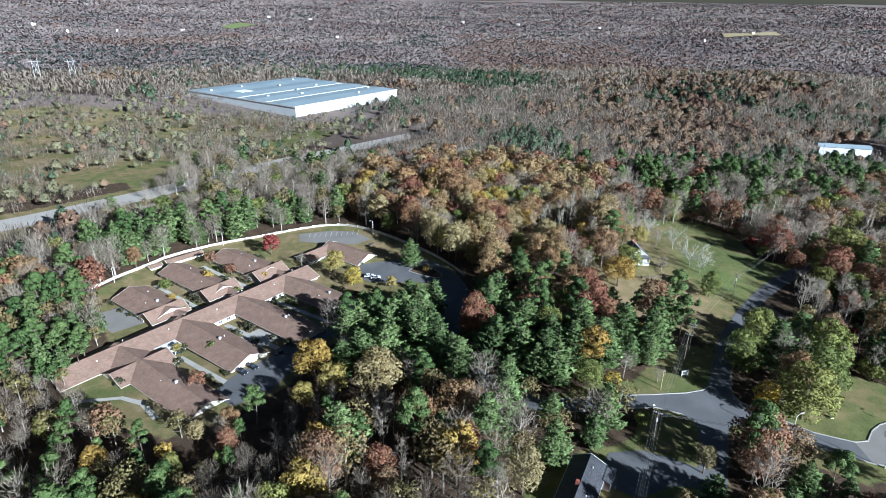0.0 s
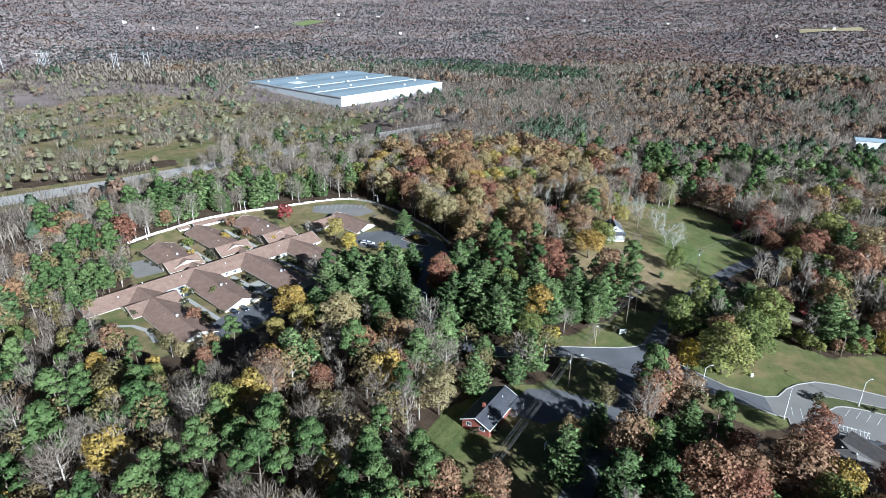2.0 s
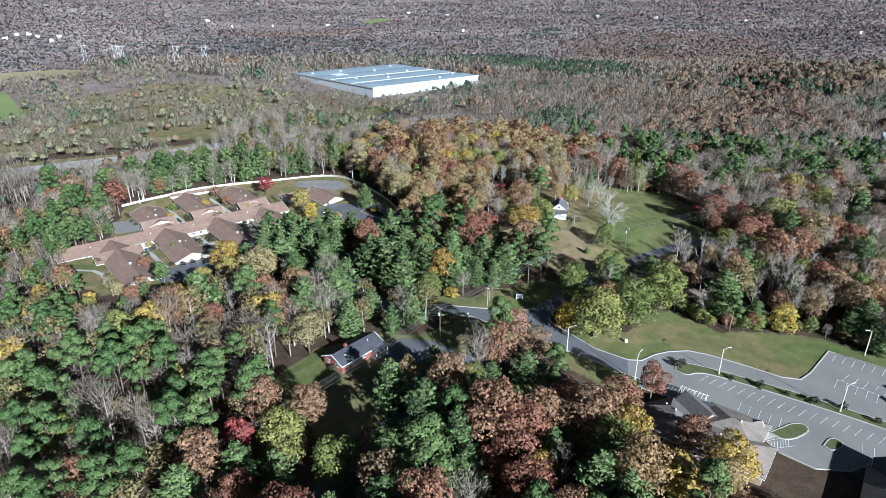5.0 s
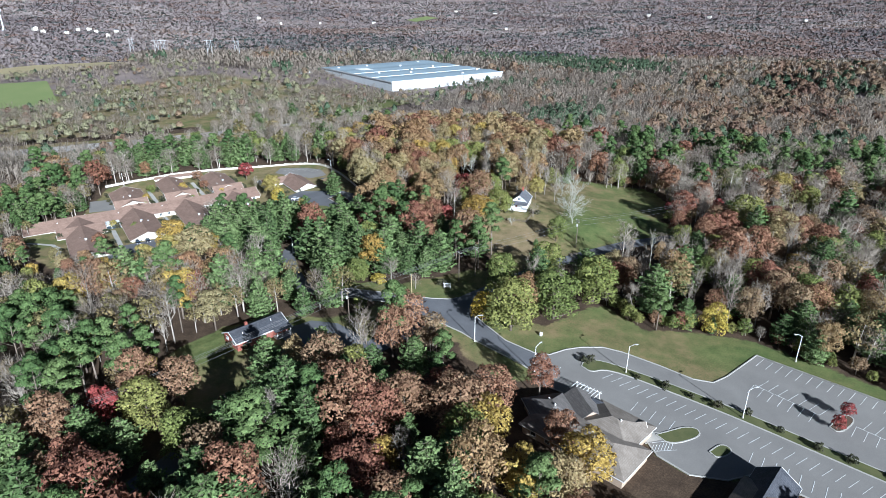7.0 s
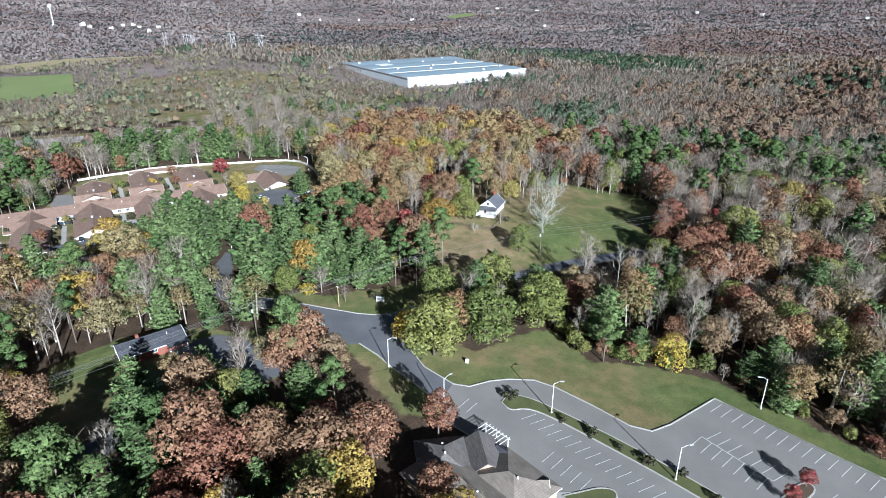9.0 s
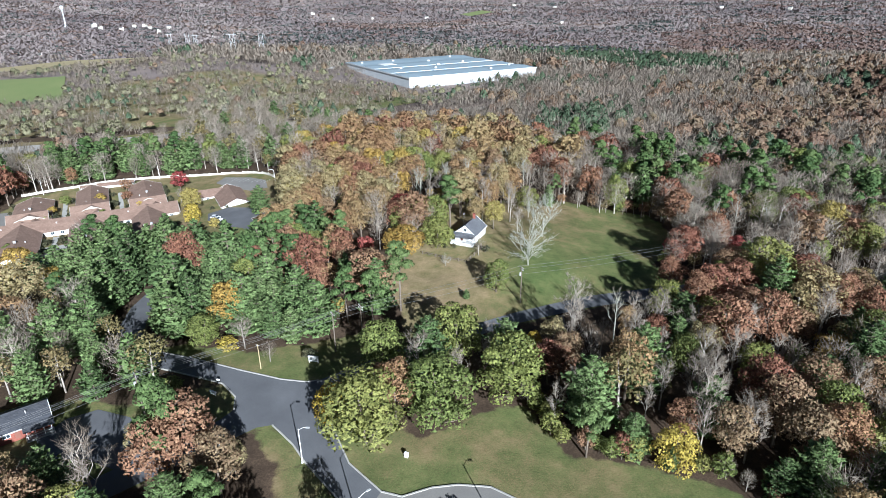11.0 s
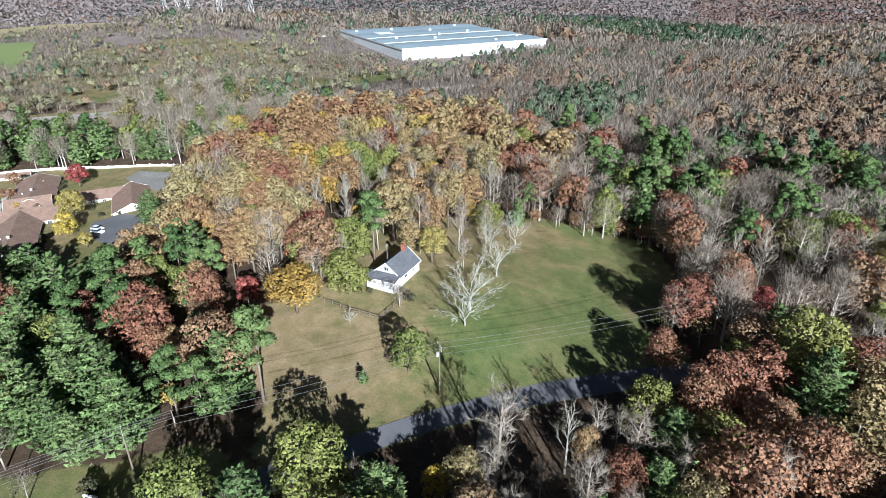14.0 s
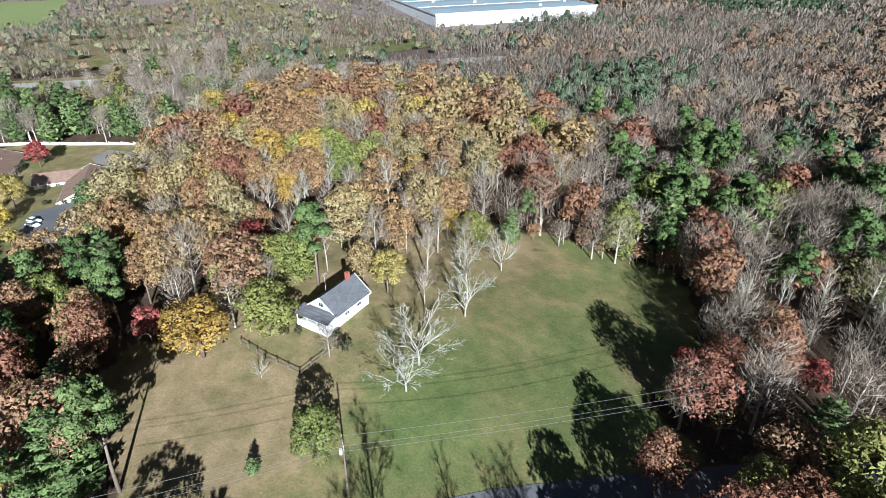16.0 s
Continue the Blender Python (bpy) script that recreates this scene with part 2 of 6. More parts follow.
def height(x, y):
    z = 0.4 + 2.2 * bell(x, y, 62, 165, 45, 45) + 6.5 * bell(x, y, 85, 255, 55, 42) + 9 * bell(x, y, 15, 335, 75, 65)
    z += 2.0 * bell(x, y, 30, 110, 35, 30) - 4.0 * bell(x, y, -95, 235, 75, 80)
    r = math.hypot(x, y)
    far = step(380, 650, r)
    z -= 8.0 * far
    if far:
        flat = 1 - 0.9 * bell(x, y, -190, 790, 190, 190)
        roll = 9 * noise.noise((x / 330, y / 330, 0.3)) + 26 * step(800, 2200, r) * noise.noise((x / 850, y / 620, 3.7))
        z += far * flat * roll + 26 * bell(x, y, 420, 760, 210, 200) + 16 * bell(x, y, -520, 700, 200, 160)
    return z + 97 * step(900, 5200, r)


def axis(lo, hi, fine, reach):
    pts, d = [lo + i * fine for i in range(int((hi - lo) / fine) + 1)], fine
    a, b = [], []
    v = pts[-1]
    while v < reach:
        d *= 1.11
        v += min(d, 160)
        b.append(v)
    v, d = pts[0], fine
    while v > -reach:
        d *= 1.11
        v -= min(d, 160)
        a.append(v)
    return a[::-1] + pts + b


def inside(p, poly):
    x, y = p
    c = False
    for i in range(len(poly)):
        (x0, y0), (x1, y1) = poly[i - 1], poly[i]
        if (y0 > y) != (y1 > y) and x < (x1 - x0) * (y - y0) / (y1 - y0) + x0:
            c = not c
    return c


def edge_distance(p, poly):
    x, y = p
    best = 1e9
    for i in range(len(poly)):
        (x0, y0), (x1, y1) = poly[i - 1], poly[i]
        dx, dy = x1 - x0, y1 - y0
        u = max(0, min(1, ((x - x0) * dx + (y - y0) * dy) / max(1e-9, dx * dx + dy * dy)))
        best = min(best, math.hypot(x - x0 - u * dx, y - y0 - u * dy))
    return best


def reach_of(p, poly):
    """Metres inside (plus) or outside (minus) of an outline."""
    d = edge_distance(p, poly)
    return d if inside(p, poly) else -d


# outlines on the plan
ROAD = [(28, 0), (38, 40), (46, 75), (55, 98), (65.8, 123.6), (73.3, 142), (73.6, 146.2), (70.7, 149.8), (64, 152.4), (51, 151.3), (33, 149.6),
        (33, 156.1), (41.5, 156.9), (51, 157.7), (65, 158.7), (76, 160.1), (82.3, 162.1), (84.5, 164), (97.5, 189), (103.4, 198.4), (116.3, 215.1),
        (135.2, 235.9), (151, 250.6), (168, 265.5), (190, 281), (230, 305), (300, 340), (303, 334), (233, 299), (193, 274.5), (171.5, 260),
        (153.3, 244.5), (137.1, 229.5), (120.6, 212.2), (108.2, 195.8), (96, 173), (90.8, 160.5), (91.5, 156.7), (96.5, 152.4), (107, 144), (117, 140.4),
        (117, 131.8), (110, 135.3), (98.5, 140.2), (93, 143.2), (85.1, 146), (82.5, 143.8), (71.3, 118.3), (62, 96), (53, 73), (45, 38), (35, -2)]
LOT = [(117, 140.4), (121.3, 141.1), (125.5, 145.7), (129.8, 148.6), (135.9, 150.9), (141.8, 150.2), (152.5, 146.5), (161.7, 142.6), (166.9, 142.7),
       (170.7, 147.1), (179.9, 162), (213, 147.2), (262, 125), (320, 99), (300, 50), (262, 70), (222, 87), (186, 103.5), (174, 108.2), (168, 104), (160, 103), (153, 107),
       (147, 117), (144.2, 119.5), (133, 122.5), (124.1, 125.1), (119.8, 126.7), (120.3, 131), (117, 131.8)]
DRIVE = [(33, 156.1), (24.5, 161.5), (15.5, 171), (7.5, 181), (5.5, 195), (8.5, 215), (10.3, 233.6), (5, 248), (-4, 259), (-15, 263), (-26, 262),
         (-38, 260), (-42, 251), (-34, 243), (-22, 240.5), (-12, 241), (-3, 237), (-1, 231), (-9, 227), (-22, 218.5), (-32, 210.5), (-42, 204), (-49, 198),
         (-57, 191), (-62, 182), (-70, 170), (-73, 160), (-64, 154), (-55, 162), (-50, 176), (-49, 191), (-41, 197), (-29, 204), (-15, 214), (-4, 222),
         (0.5, 216), (-1.5, 198), (0.5, 184), (6, 172), (14, 161.5), (23, 153), (33, 149.6)]
FIELD = [(55, 226), (68, 234), (72, 240), (76, 256), (88, 268), (95, 300), (107, 312), (146, 318), (154, 298), (150, 270), (164, 263),
         (151, 250.6), (135.2, 235.9), (116.3, 215.1), (103.4, 198.4), (97.5, 189), (93, 192), (86, 204), (72, 208), (58, 216)]
YARD = [(60, 238), (72, 240), (76, 256), (88, 268), (95, 300), (107, 312), (146, 318), (140, 323), (106, 322), (88, 316), (72, 296), (56, 278), (50, 258)]
VERGE = [(117, 140.4), (107, 144), (96.5, 152.4), (104, 160), (117, 157), (126, 172), (133, 178), (147, 166.5), (163, 170), (180, 171), (196, 162.5),
         (216, 153), (264, 131), (262, 125), (213, 147.2), (179.9, 162), (170.7, 147.1), (166.9, 142.7), (161.7, 142.6), (152.5, 146.5), (141.8, 150.2),
         (135.9, 150.9), (129.8, 148.6), (125.5, 145.7), (121.3, 141.1)]
CORNER = [(33, 156.1), (51, 157.7), (65, 158.7), (76, 160.1), (82.3, 162.1), (96, 187), (84, 190), (72, 176), (60, 166), (42, 162)]
SOUTH_LAWN = [(117, 131.8), (110, 135.3), (98.5, 140.2), (93, 143.2), (85.1, 146), (84, 141), (94, 137), (100, 130), (112, 124), (119.8, 126.7)]
RANCH_LAWN = [(64, 152.4), (70.7, 149.8), (73.6, 146.2), (73.3, 142), (65.8, 123.6), (55, 98), (48, 84), (38, 82), (27, 90), (15, 102), (21, 120), (36, 132), (50, 136), (58, 146)]
HOME_LAWN = [(-118, 152), (-108, 148), (-76, 138), (-62, 150), (-50, 165), (-46, 185), (-30, 205), (-10, 222), (0, 240), (5, 250), (-6, 268), (-30, 292),
             (-50, 305), (-74, 306), (-110, 288), (-140, 258), (-148, 232), (-136, 214), (-120, 188), (-120, 170)]
ROADSIDE = [(-300, 272), (-230, 330), (-160, 420), (-90, 500), (-58, 480), (-130, 392), (-190, 308), (-255, 245)]
WEST_FIELD = [(-222, 400), (-205, 425), (-160, 436), (-142, 405), (-146, 380), (-184, 352)]
PASTURE = [(-690, 528), (-640, 540), (-590, 556), (-430, 440), (-452, 400), (-481, 392)]
SCRUBLAND = [(-205, 392), (-120, 475), (-95, 640), (-420, 660), (-540, 420), (-300, 290)]
FAR_FIELD = [(-830, 612), (-820, 720), (-760, 812), (-690, 790), (-556, 655), (-654, 596), (-745, 558)]
FAR_MEADOW = [(-700, 1980), (-665, 2080), (-600, 2030), (-640, 1925)]
STUBBLE = [(800, 1850), (882, 2060), (1160, 2270), (1090, 2090)]
LAWNS = [FIELD, YARD, VERGE, CORNER, SOUTH_LAWN, RANCH_LAWN, HOME_LAWN, WEST_FIELD, PASTURE, FAR_FIELD, SCRUBLAND, ROADSIDE]


BOUNDS = {}
TURFED = LAWNS + [ROAD, LOT, DRIVE]


def near_box(p, poly, pad):
    if id(poly) not in BOUNDS:
        BOUNDS[id(poly)] = (min(q[0] for q in poly), max(q[0] for q in poly), min(q[1] for q in poly), max(q[1] for q in poly), poly)
    x0, x1, y0, y1, _ = BOUNDS[id(poly)]
    return x0 - pad < p[0] < x1 + pad and y0 - pad < p[1] < y1 + pad


def grass_at(x, y):
    best = -9.0
    for poly in TURFED:
        if near_box((x, y), poly, 4):
            best = max(best, reach_of((x, y), poly))
    return min(1.0, max(0.0, 0.5 + best / 6))


XS, YS = axis(-180, 260, 3.2, 5000), axis(-40, 420, 3.2, 5000)
grid = np.array([(x, y, height(x, y)) for y in YS for x in XS], "f")
nx = len(XS)
quads = np.array([(j * nx + i, j * nx + i + 1, (j + 1) * nx + i + 1, (j + 1) * nx + i) for j in range(len(YS) - 1) for i in range(nx - 1)], "i")
ground_mesh = mesh_np("ground", grid, quads, [GROUND])
grass = ground_mesh.attributes.new("grass", "FLOAT", "POINT")
turf = [grass_at(x, y) for x, y, _ in grid.tolist()]
grass.data.foreach_set("value", turf)
dry = ground_mesh.attributes.new("dry", "FLOAT", "POINT")
dry.data.foreach_set("value", [-0.08 if inside((x, y), VERGE) else 1.0 - 1.0 * step(96, 118, x) if near_box((x, y), FIELD, 0) else 0.7 if near_box((x, y), HOME_LAWN, 0) else 0.45 if near_box((x, y), PASTURE, 0) else 0.9 if near_box((x, y), FAR_FIELD, 0) else 0.45 if near_box((x, y), WEST_FIELD, 9) else 0.8 if x < -150 else 0.1 for x, y, _ in grid.tolist()])
# how far the ground is paled for haze, growing with distance
cover = ground_mesh.attributes.new("hazed_woods", "FLOAT", "POINT")
cover.data.foreach_set("value", [0.0 if g > 0.3 else step(430, 700, math.hypot(x, y)) for g, (x, y, _) in zip(turf, grid.tolist())])
ground_mesh.polygons.foreach_set("use_smooth", [True] * len(ground_mesh.polygons))
tagged(new("ground", ground_mesh), "rolling ground of leaf litter and mown grass", "ground", kind="structure")


def sheet(name, outline, rise, mat, gap=4.0):
    """A paved sheet that follows the ground within an outline."""
    from mathutils.geometry import delaunay_2d_cdt
    edge = []
    for i in range(len(outline)):
        a, b = Vector(outline[i - 1]), Vector(outline[i])
        n = max(1, int((b - a).length / gap))
        edge += [a + (b - a) * k / n for k in range(n)]
    k = len(edge)
    xs, ys = [p.x for p in edge], [p.y for p in edge]
    inner = []
    y = min(ys)
    while y < max(ys):
        x = min(xs)
        while x < max(xs):
            if inside((x, y), outline) and edge_distance((x, y), outline) > 0.5 * gap:
                inner.append(Vector((x, y)))
            x += gap
        y += gap
    v, _, f, *_ = delaunay_2d_cdt(edge + inner, [(i, (i + 1) % k) for i in range(k)], [], 1, 1e-4)
    me = bpy.data.meshes.new(name)
    me.from_pydata([(p.x, p.y, height(p.x, p.y) + rise) for p in v], [], f)
    me.polygons.foreach_set("use_smooth", [True] * len(me.polygons))
    me.materials.append(mat)
    if me.polygons and me.polygons[0].normal.z < 0:
        me.flip_normals()
    return new(name, me)


tagged(sheet("road", ROAD, 0.08, ASPHALT), "worn grey asphalt road and junction", "road", kind="structure")
tagged(sheet("parking_lot", LOT, 0.08, LOT_ASPHALT), "faded grey asphalt parking lot", "parking lot", kind="structure")
tagged(sheet("driveway", DRIVE, 0.08, ASPHALT), "curving asphalt drive to the care home", "driveway", kind="structure")

# ---------------------------------------------------------------- outlines of the far buildings and the highway
WARE = [(-161, 658), (-63, 800), (-220, 908), (-318, 766)]


def ribbon(line, half):
    """The outline of a strip along a line."""
    left, right = [], []
    for i, p in enumerate(line):
        a, b = Vector(line[max(0, i - 1)]), Vector(line[min(len(line) - 1, i + 1)])
        d = (b - a).normalized()
        left.append((p[0] - d.y * half, p[1] + d.x * half))
        right.append((p[0] + d.y * half, p[1] - d.x * half))
    return left + right[::-1]


HIGHWAY_LINE = [(-420, 130), (-330, 215), (-262, 272), (-222, 312), (-188, 352), (-155, 398), (-118, 448), (-72, 503), (-35, 553), (10, 620), (90, 700)]
HIGHWAY = ribbon(HIGHWAY_LINE, 10)
CORRIDOR = ribbon([(p[0] + 20, p[1] - 16) for p in HIGHWAY_LINE[2:9]], 9)
PALE_ROAD = surface("pale_highway", (0.30, 0.28, 0.25), (0.42, 0.39, 0.35), 0.4, 0.9)
tagged(sheet("highway", HIGHWAY, 0.12, PALE_ROAD, 9.0), "pale concrete highway through bare woods", "road", kind="structure")

DRY_MEADOW = surface("dry_meadow", (0.27, 0.22, 0.11), (0.37, 0.31, 0.17), 0.12, 0.95, bump=0.0)
GREEN_PASTURE = surface("green_pasture", (0.130, 0.180, 0.055), (0.210, 0.225, 0.085), 0.06, 0.95, bump=0.0)
for name, outline, mat, rise, text in (("field", FAR_FIELD, DRY_MEADOW, 2.0, "dry tan field on the far rise"), ("pasture", PASTURE, GREEN_PASTURE, 0.7, "green pasture beyond the highway"),
                                       ("meadow", FAR_MEADOW, GREEN_PASTURE, 2.0, "small green meadow among distant woods"), ("field", STUBBLE, DRY_MEADOW, 2.5, "pale stubble field among distant woods")):
    tagged(sheet(name, outline, rise, mat, 20.0), text, "field", kind="structure")

# ---------------------------------------------------------------- building materials
def courses(name, dark, light, pitch, rough=0.85, joint=0.55, wide=3.0):
    """Shingles or bricks too small to tell apart: courses with joints, and pieces that differ."""
    m, nt, b = material(name, rough, 0, 0.25)
    co = nt.nodes.new("ShaderNodeTexCoord").outputs["Object"]
    sep = nt.nodes.new("ShaderNodeSeparateXYZ")
    nt.links.new(co, sep.inputs[0])
    flat = nt.nodes.new("ShaderNodeCombineXYZ")
    nt.links.new(math_of(nt, "ADD", sep.outputs[0], sep.outputs[1]), flat.inputs[0])
    nt.links.new(sep.outputs[2], flat.inputs[1])
    br = nt.nodes.new("ShaderNodeTexBrick")
    br.inputs["Color1"].default_value, br.inputs["Color2"].default_value = (*dark, 1), (*light, 1)
    br.inputs["Mortar"].default_value = (*[c * joint for c in dark], 1)
    br.inputs["Scale"].default_value = 1.0
    br.inputs["Brick Width"].default_value, br.inputs["Row Height"].default_value, br.inputs["Mortar Size"].default_value = pitch * wide, pitch, pitch * 0.06
    nt.links.new(flat.outputs[0], br.inputs["Vector"])
    stain = ramp(nt, noise_of(nt, 0.35, 5, 0.65), [(0.3, (0.78, 0.76, 0.74)), (0.7, (1.12, 1.1, 1.08))])
    nt.links.new(mix(nt, 1.0, br.outputs[0], stain, "MULTIPLY"), b.inputs["Base Color"])
    bumped(nt, b, br.outputs[1], -0.3, 0.02)
    return m


HOME_ROOF = courses("brown_shingles", (0.200, 0.132, 0.100), (0.256, 0.178, 0.138), 0.16, 0.9, 0.8)
TAN_ROOF = courses("weathered_tan_shingles", (0.200, 0.172, 0.142), (0.245, 0.214, 0.180), 0.16, 0.9, 0.85)
LODGE_ROOF = courses("grey_brown_shingles", (0.125, 0.115, 0.108), (0.175, 0.162, 0.150), 0.16, 0.9, 0.8)
DARK_ROOF = courses("charcoal_shingles", (0.055, 0.058, 0.068), (0.085, 0.088, 0.098), 0.16)
GREY_ROOF = courses("grey_shingles", (0.10, 0.105, 0.118), (0.145, 0.15, 0.163), 0.16)
RED_BRICK = courses("red_brick", (0.21, 0.068, 0.048), (0.29, 0.105, 0.075), 0.075, 0.85, 1.5)
TAN_BRICK = courses("buff_brick", (0.34, 0.26, 0.19), (0.42, 0.33, 0.25), 0.075, 0.85, 1.2)
CREAM = surface("cream_siding", (0.60, 0.56, 0.47), (0.72, 0.68, 0.58), 1.0, 0.7)
SIDING = surface("white_siding", (0.68, 0.67, 0.64), (0.80, 0.79, 0.76), 1.0, 0.6)
METAL_ROOF = surface("pale_metal_roof", (0.215, 0.270, 0.300), (0.300, 0.358, 0.390), 0.12, 0.55, 0.0, bump=0.0)
METAL_WALL = surface("white_metal_wall", (0.50, 0.53, 0.54), (0.64, 0.66, 0.66), 0.2, 0.5)
GLASS = material("window_glass", 0.08, 0.0, 0.6)[0]
GLASS.node_tree.nodes["Principled BSDF"].inputs["Base Color"].default_value = (0.03, 0.04, 0.05, 1)
BLACK = surface("black_rubber", (0.02, 0.02, 0.02), (0.04, 0.04, 0.04), 2.0, 0.7)
STEEL = surface("galvanised_steel", (0.42, 0.42, 0.42), (0.60, 0.60, 0.58), 2.0, 0.5, 0.2, bump=0)
WOODPOLE = surface("weathered_pole", (0.10, 0.078, 0.058), (0.20, 0.16, 0.125), 1.0, 0.9)
FASCIA = surface("cream_fascia", (0.40, 0.36, 0.30), (0.52, 0.48, 0.41), 1.0, 0.7)
FENCE_WALL = surface("cream_fence", (0.40, 0.365, 0.30), (0.52, 0.48, 0.41), 0.6, 0.75)

WINDOW_FRAME = Shape()
for a in ((-0.75, -0.05, 0, 0.75, 0.03, 0.1), (-0.75, -0.05, 1.2, 0.75, 0.03, 1.3), (-0.75, -0.05, 0.1, -0.65, 0.03, 1.2), (0.65, -0.05, 0.1, 0.75, 0.03, 1.2), (-0.04, -0.04, 0.1, 0.04, 0.03, 1.2)):
    WINDOW_FRAME.box(*a)
WINDOW_FRAME_MESH = WINDOW_FRAME.mesh("window_frame", WHITE)
PANE_MESH = Shape().box(-0.65, -0.02, 0.1, 0.65, 0.02, 1.2).mesh("pane", GLASS)
DOOR_MESH = Shape().box(-0.5, -0.04, 0, 0.5, 0.04, 2.05).mesh("door", surface("door_paint", (0.16, 0.07, 0.05), (0.22, 0.10, 0.07), 1.0, 0.5))


def window(parent, x, y, z, turn, scale=1.0):
    frame_ob = child("window", WINDOW_FRAME_MESH, parent)
    frame_ob.matrix_basis = pose(x, y, z, 0, 0, turn) @ Matrix.Scale(scale, 4)
    child("pane", PANE_MESH, frame_ob)
    return frame_ob


def gable_block(parent, cx, cy, turn, length, width, eave, rise, wall, roof, trim=None, over=0.6, base=-1.6, windows=3.6, face=None, ends=(True, True)):
    """A gabled block with its ridge along its own x: wall, two roof slopes, rake boards and rows of windows."""
    m = pose(cx, cy, 0, 0, 0, turn)
    L, W = length / 2, width / 2
    p = [Vector(q) for q in ((-L, -W, base), (L, -W, base), (L, W, base), (-L, W, base), (-L, -W, eave), (L, -W, eave), (L, W, eave), (-L, W, eave), (-L, 0, eave + rise), (L, 0, eave + rise))]
    p = [m @ q for q in p]
    for f in ((0, 1, 5, 4), (2, 3, 7, 6)):
        part("wall", Shape().face(*[p[i] for i in f]), wall, parent)
    part("gable_wall", Shape().face(p[1], p[2], p[6], p[9], p[5]), face or wall, parent)
    part("gable_wall", Shape().face(p[3], p[0], p[4], p[8], p[7]), face or wall, parent)
    k = rise / W
    A, E = L + over, W + over
    low = eave - k * over
    for side in (-1, 1):
        q = [m @ Vector((-A, side * E, low + 0.05)), m @ Vector((A, side * E, low + 0.05)), m @ Vector((A, 0, eave + rise + 0.05)), m @ Vector((-A, 0, eave + rise + 0.05))]
        part("roof_slope", Shape().slab(q if side < 0 else q[::-1], 0.16), roof, parent)
    if trim:
        for end, on in zip((-1, 1), ends):
            if on:
                for side in (-1, 1):
                    t = Shape()
                    a, b = Vector((end * (A + 0.03), side * E, low + 0.10)), Vector((end * (A + 0.03), 0, eave + rise + 0.10))
                    dn, th = Vector((0, 0, -0.28)), Vector((-end * 0.12, 0, 0))
                    c = [m @ v for v in (a, b, b + dn, a + dn)]
                    d = [m @ (v + th) for v in (a, b, b + dn, a + dn)]
                    t.face(*c), t.face(*d[::-1])
                    for i in range(4):
                        t.face(c[i], d[i], d[(i + 1) % 4], c[(i + 1) % 4])
                    part("rake_board", t, trim, parent)
        for side in (-1, 1):
            t = Shape().box(-A, side * E - 0.07, low - 0.2, A, side * E + 0.07, low + 0.02, m)
            part("fascia", t, trim, parent)
    if windows:
        n = int((length - 2) / windows)
        for i in range(n):
            u = -L + 1.4 + (i + 0.5) * (length - 2.8) / n
            for side, w in ((-1, 0), (1, 180)):
                q = m @ Vector((u, side * (W + 0.03), 0.95))
                window(parent, q.x, q.y, q.z, turn + w)
        for end, w, on in ((1, 90, ends[1]), (-1, -90, ends[0])):
            if on:
                for u in (-W * 0.5, W * 0.5):
                    q = m @ Vector((end * (L + 0.03), u, 0.95))
                    window(parent, q.x, q.y, q.z, turn + w)


def hip_roof(parent, cx, cy, turn, length, width, eave, rise, wall, roof, over=0.7, base=-1.2, windows=3.6):
    m = pose(cx, cy, 0, 0, 0, turn)
    L, W = length / 2, width / 2
    s = Shape().box(-L, -W, base, L, W, eave - 0.05, m)
    part("wall", s, wall, parent)
    A, E, R = L + over, W + over, max(0.2, L - W)
    top = eave + rise
    c = {"a": (-A, -E, eave), "b": (A, -E, eave), "c": (A, E, eave), "d": (-A, E, eave), "e": (-R, 0, top), "f": (R, 0, top)}
    c = {k: m @ Vector(v) for k, v in c.items()}
    for f in ("abfe", "cdef", "bcf", "dae"):
        part("roof_slope", Shape().slab([c[k] for k in f], 0.14), roof, parent)
    f = Shape()
    for x0, y0, x1, y1 in ((-A, -E, A, -E + 0.15), (-A, E - 0.15, A, E), (-A, -E + 0.15, -A + 0.15, E - 0.15), (A - 0.15, -E + 0.15, A, E - 0.15)):
        f.box(x0, y0, eave - 0.36, x1, y1, eave - 0.14, m)
    part("fascia", f, WHITE, parent)
    n = int((length - 2) / windows)
    for i in range(n):
        u = -L + 1.2 + (i + 0.5) * (length - 2.4) / n
        for side, w in ((-1, 0), (1, 180)):
            q = m @ Vector((u, side * (W + 0.03), 0.9))
            window(parent, q.x, q.y, q.z, turn + w)


# ---------------------------------------------------------------- the care home
home = thing("care_home", "long one-storey care home with brown shingle roofs and cream gables", "building", at=(-94.7, 208, -3.4), turn=53.8)
gable_block(home, 0.5, 0, 0, 108, 14.5, 2.8, 3.0, CREAM, HOME_ROOF, FASCIA)
for s, half, y0, y1, e in ((-31.2, 6.7, 2, -52, (False, True)), (-7.1, 7.3, 2, -40.2, (False, True)), (17.6, 6.6, 2, -44, (False, True)), (42, 6.8, 2, -41, (False, True))):
    gable_block(home, s, (y0 + y1) / 2, -90, abs(y1 - y0), 2 * half, 2.8, 2.75, TAN_BRICK, HOME_ROOF, FASCIA, face=CREAM, ends=e)
for s, half, y0, y1 in ((-5.2, 7.6, 11, 41), (19.2, 6.6, 12, 50), (43.4, 7.4, 12, 46)):
    gable_block(home, s, (y0 + y1) / 2, 90, y1 - y0, 2 * half, 2.8, 2.7, CREAM, HOME_ROOF, FASCIA)
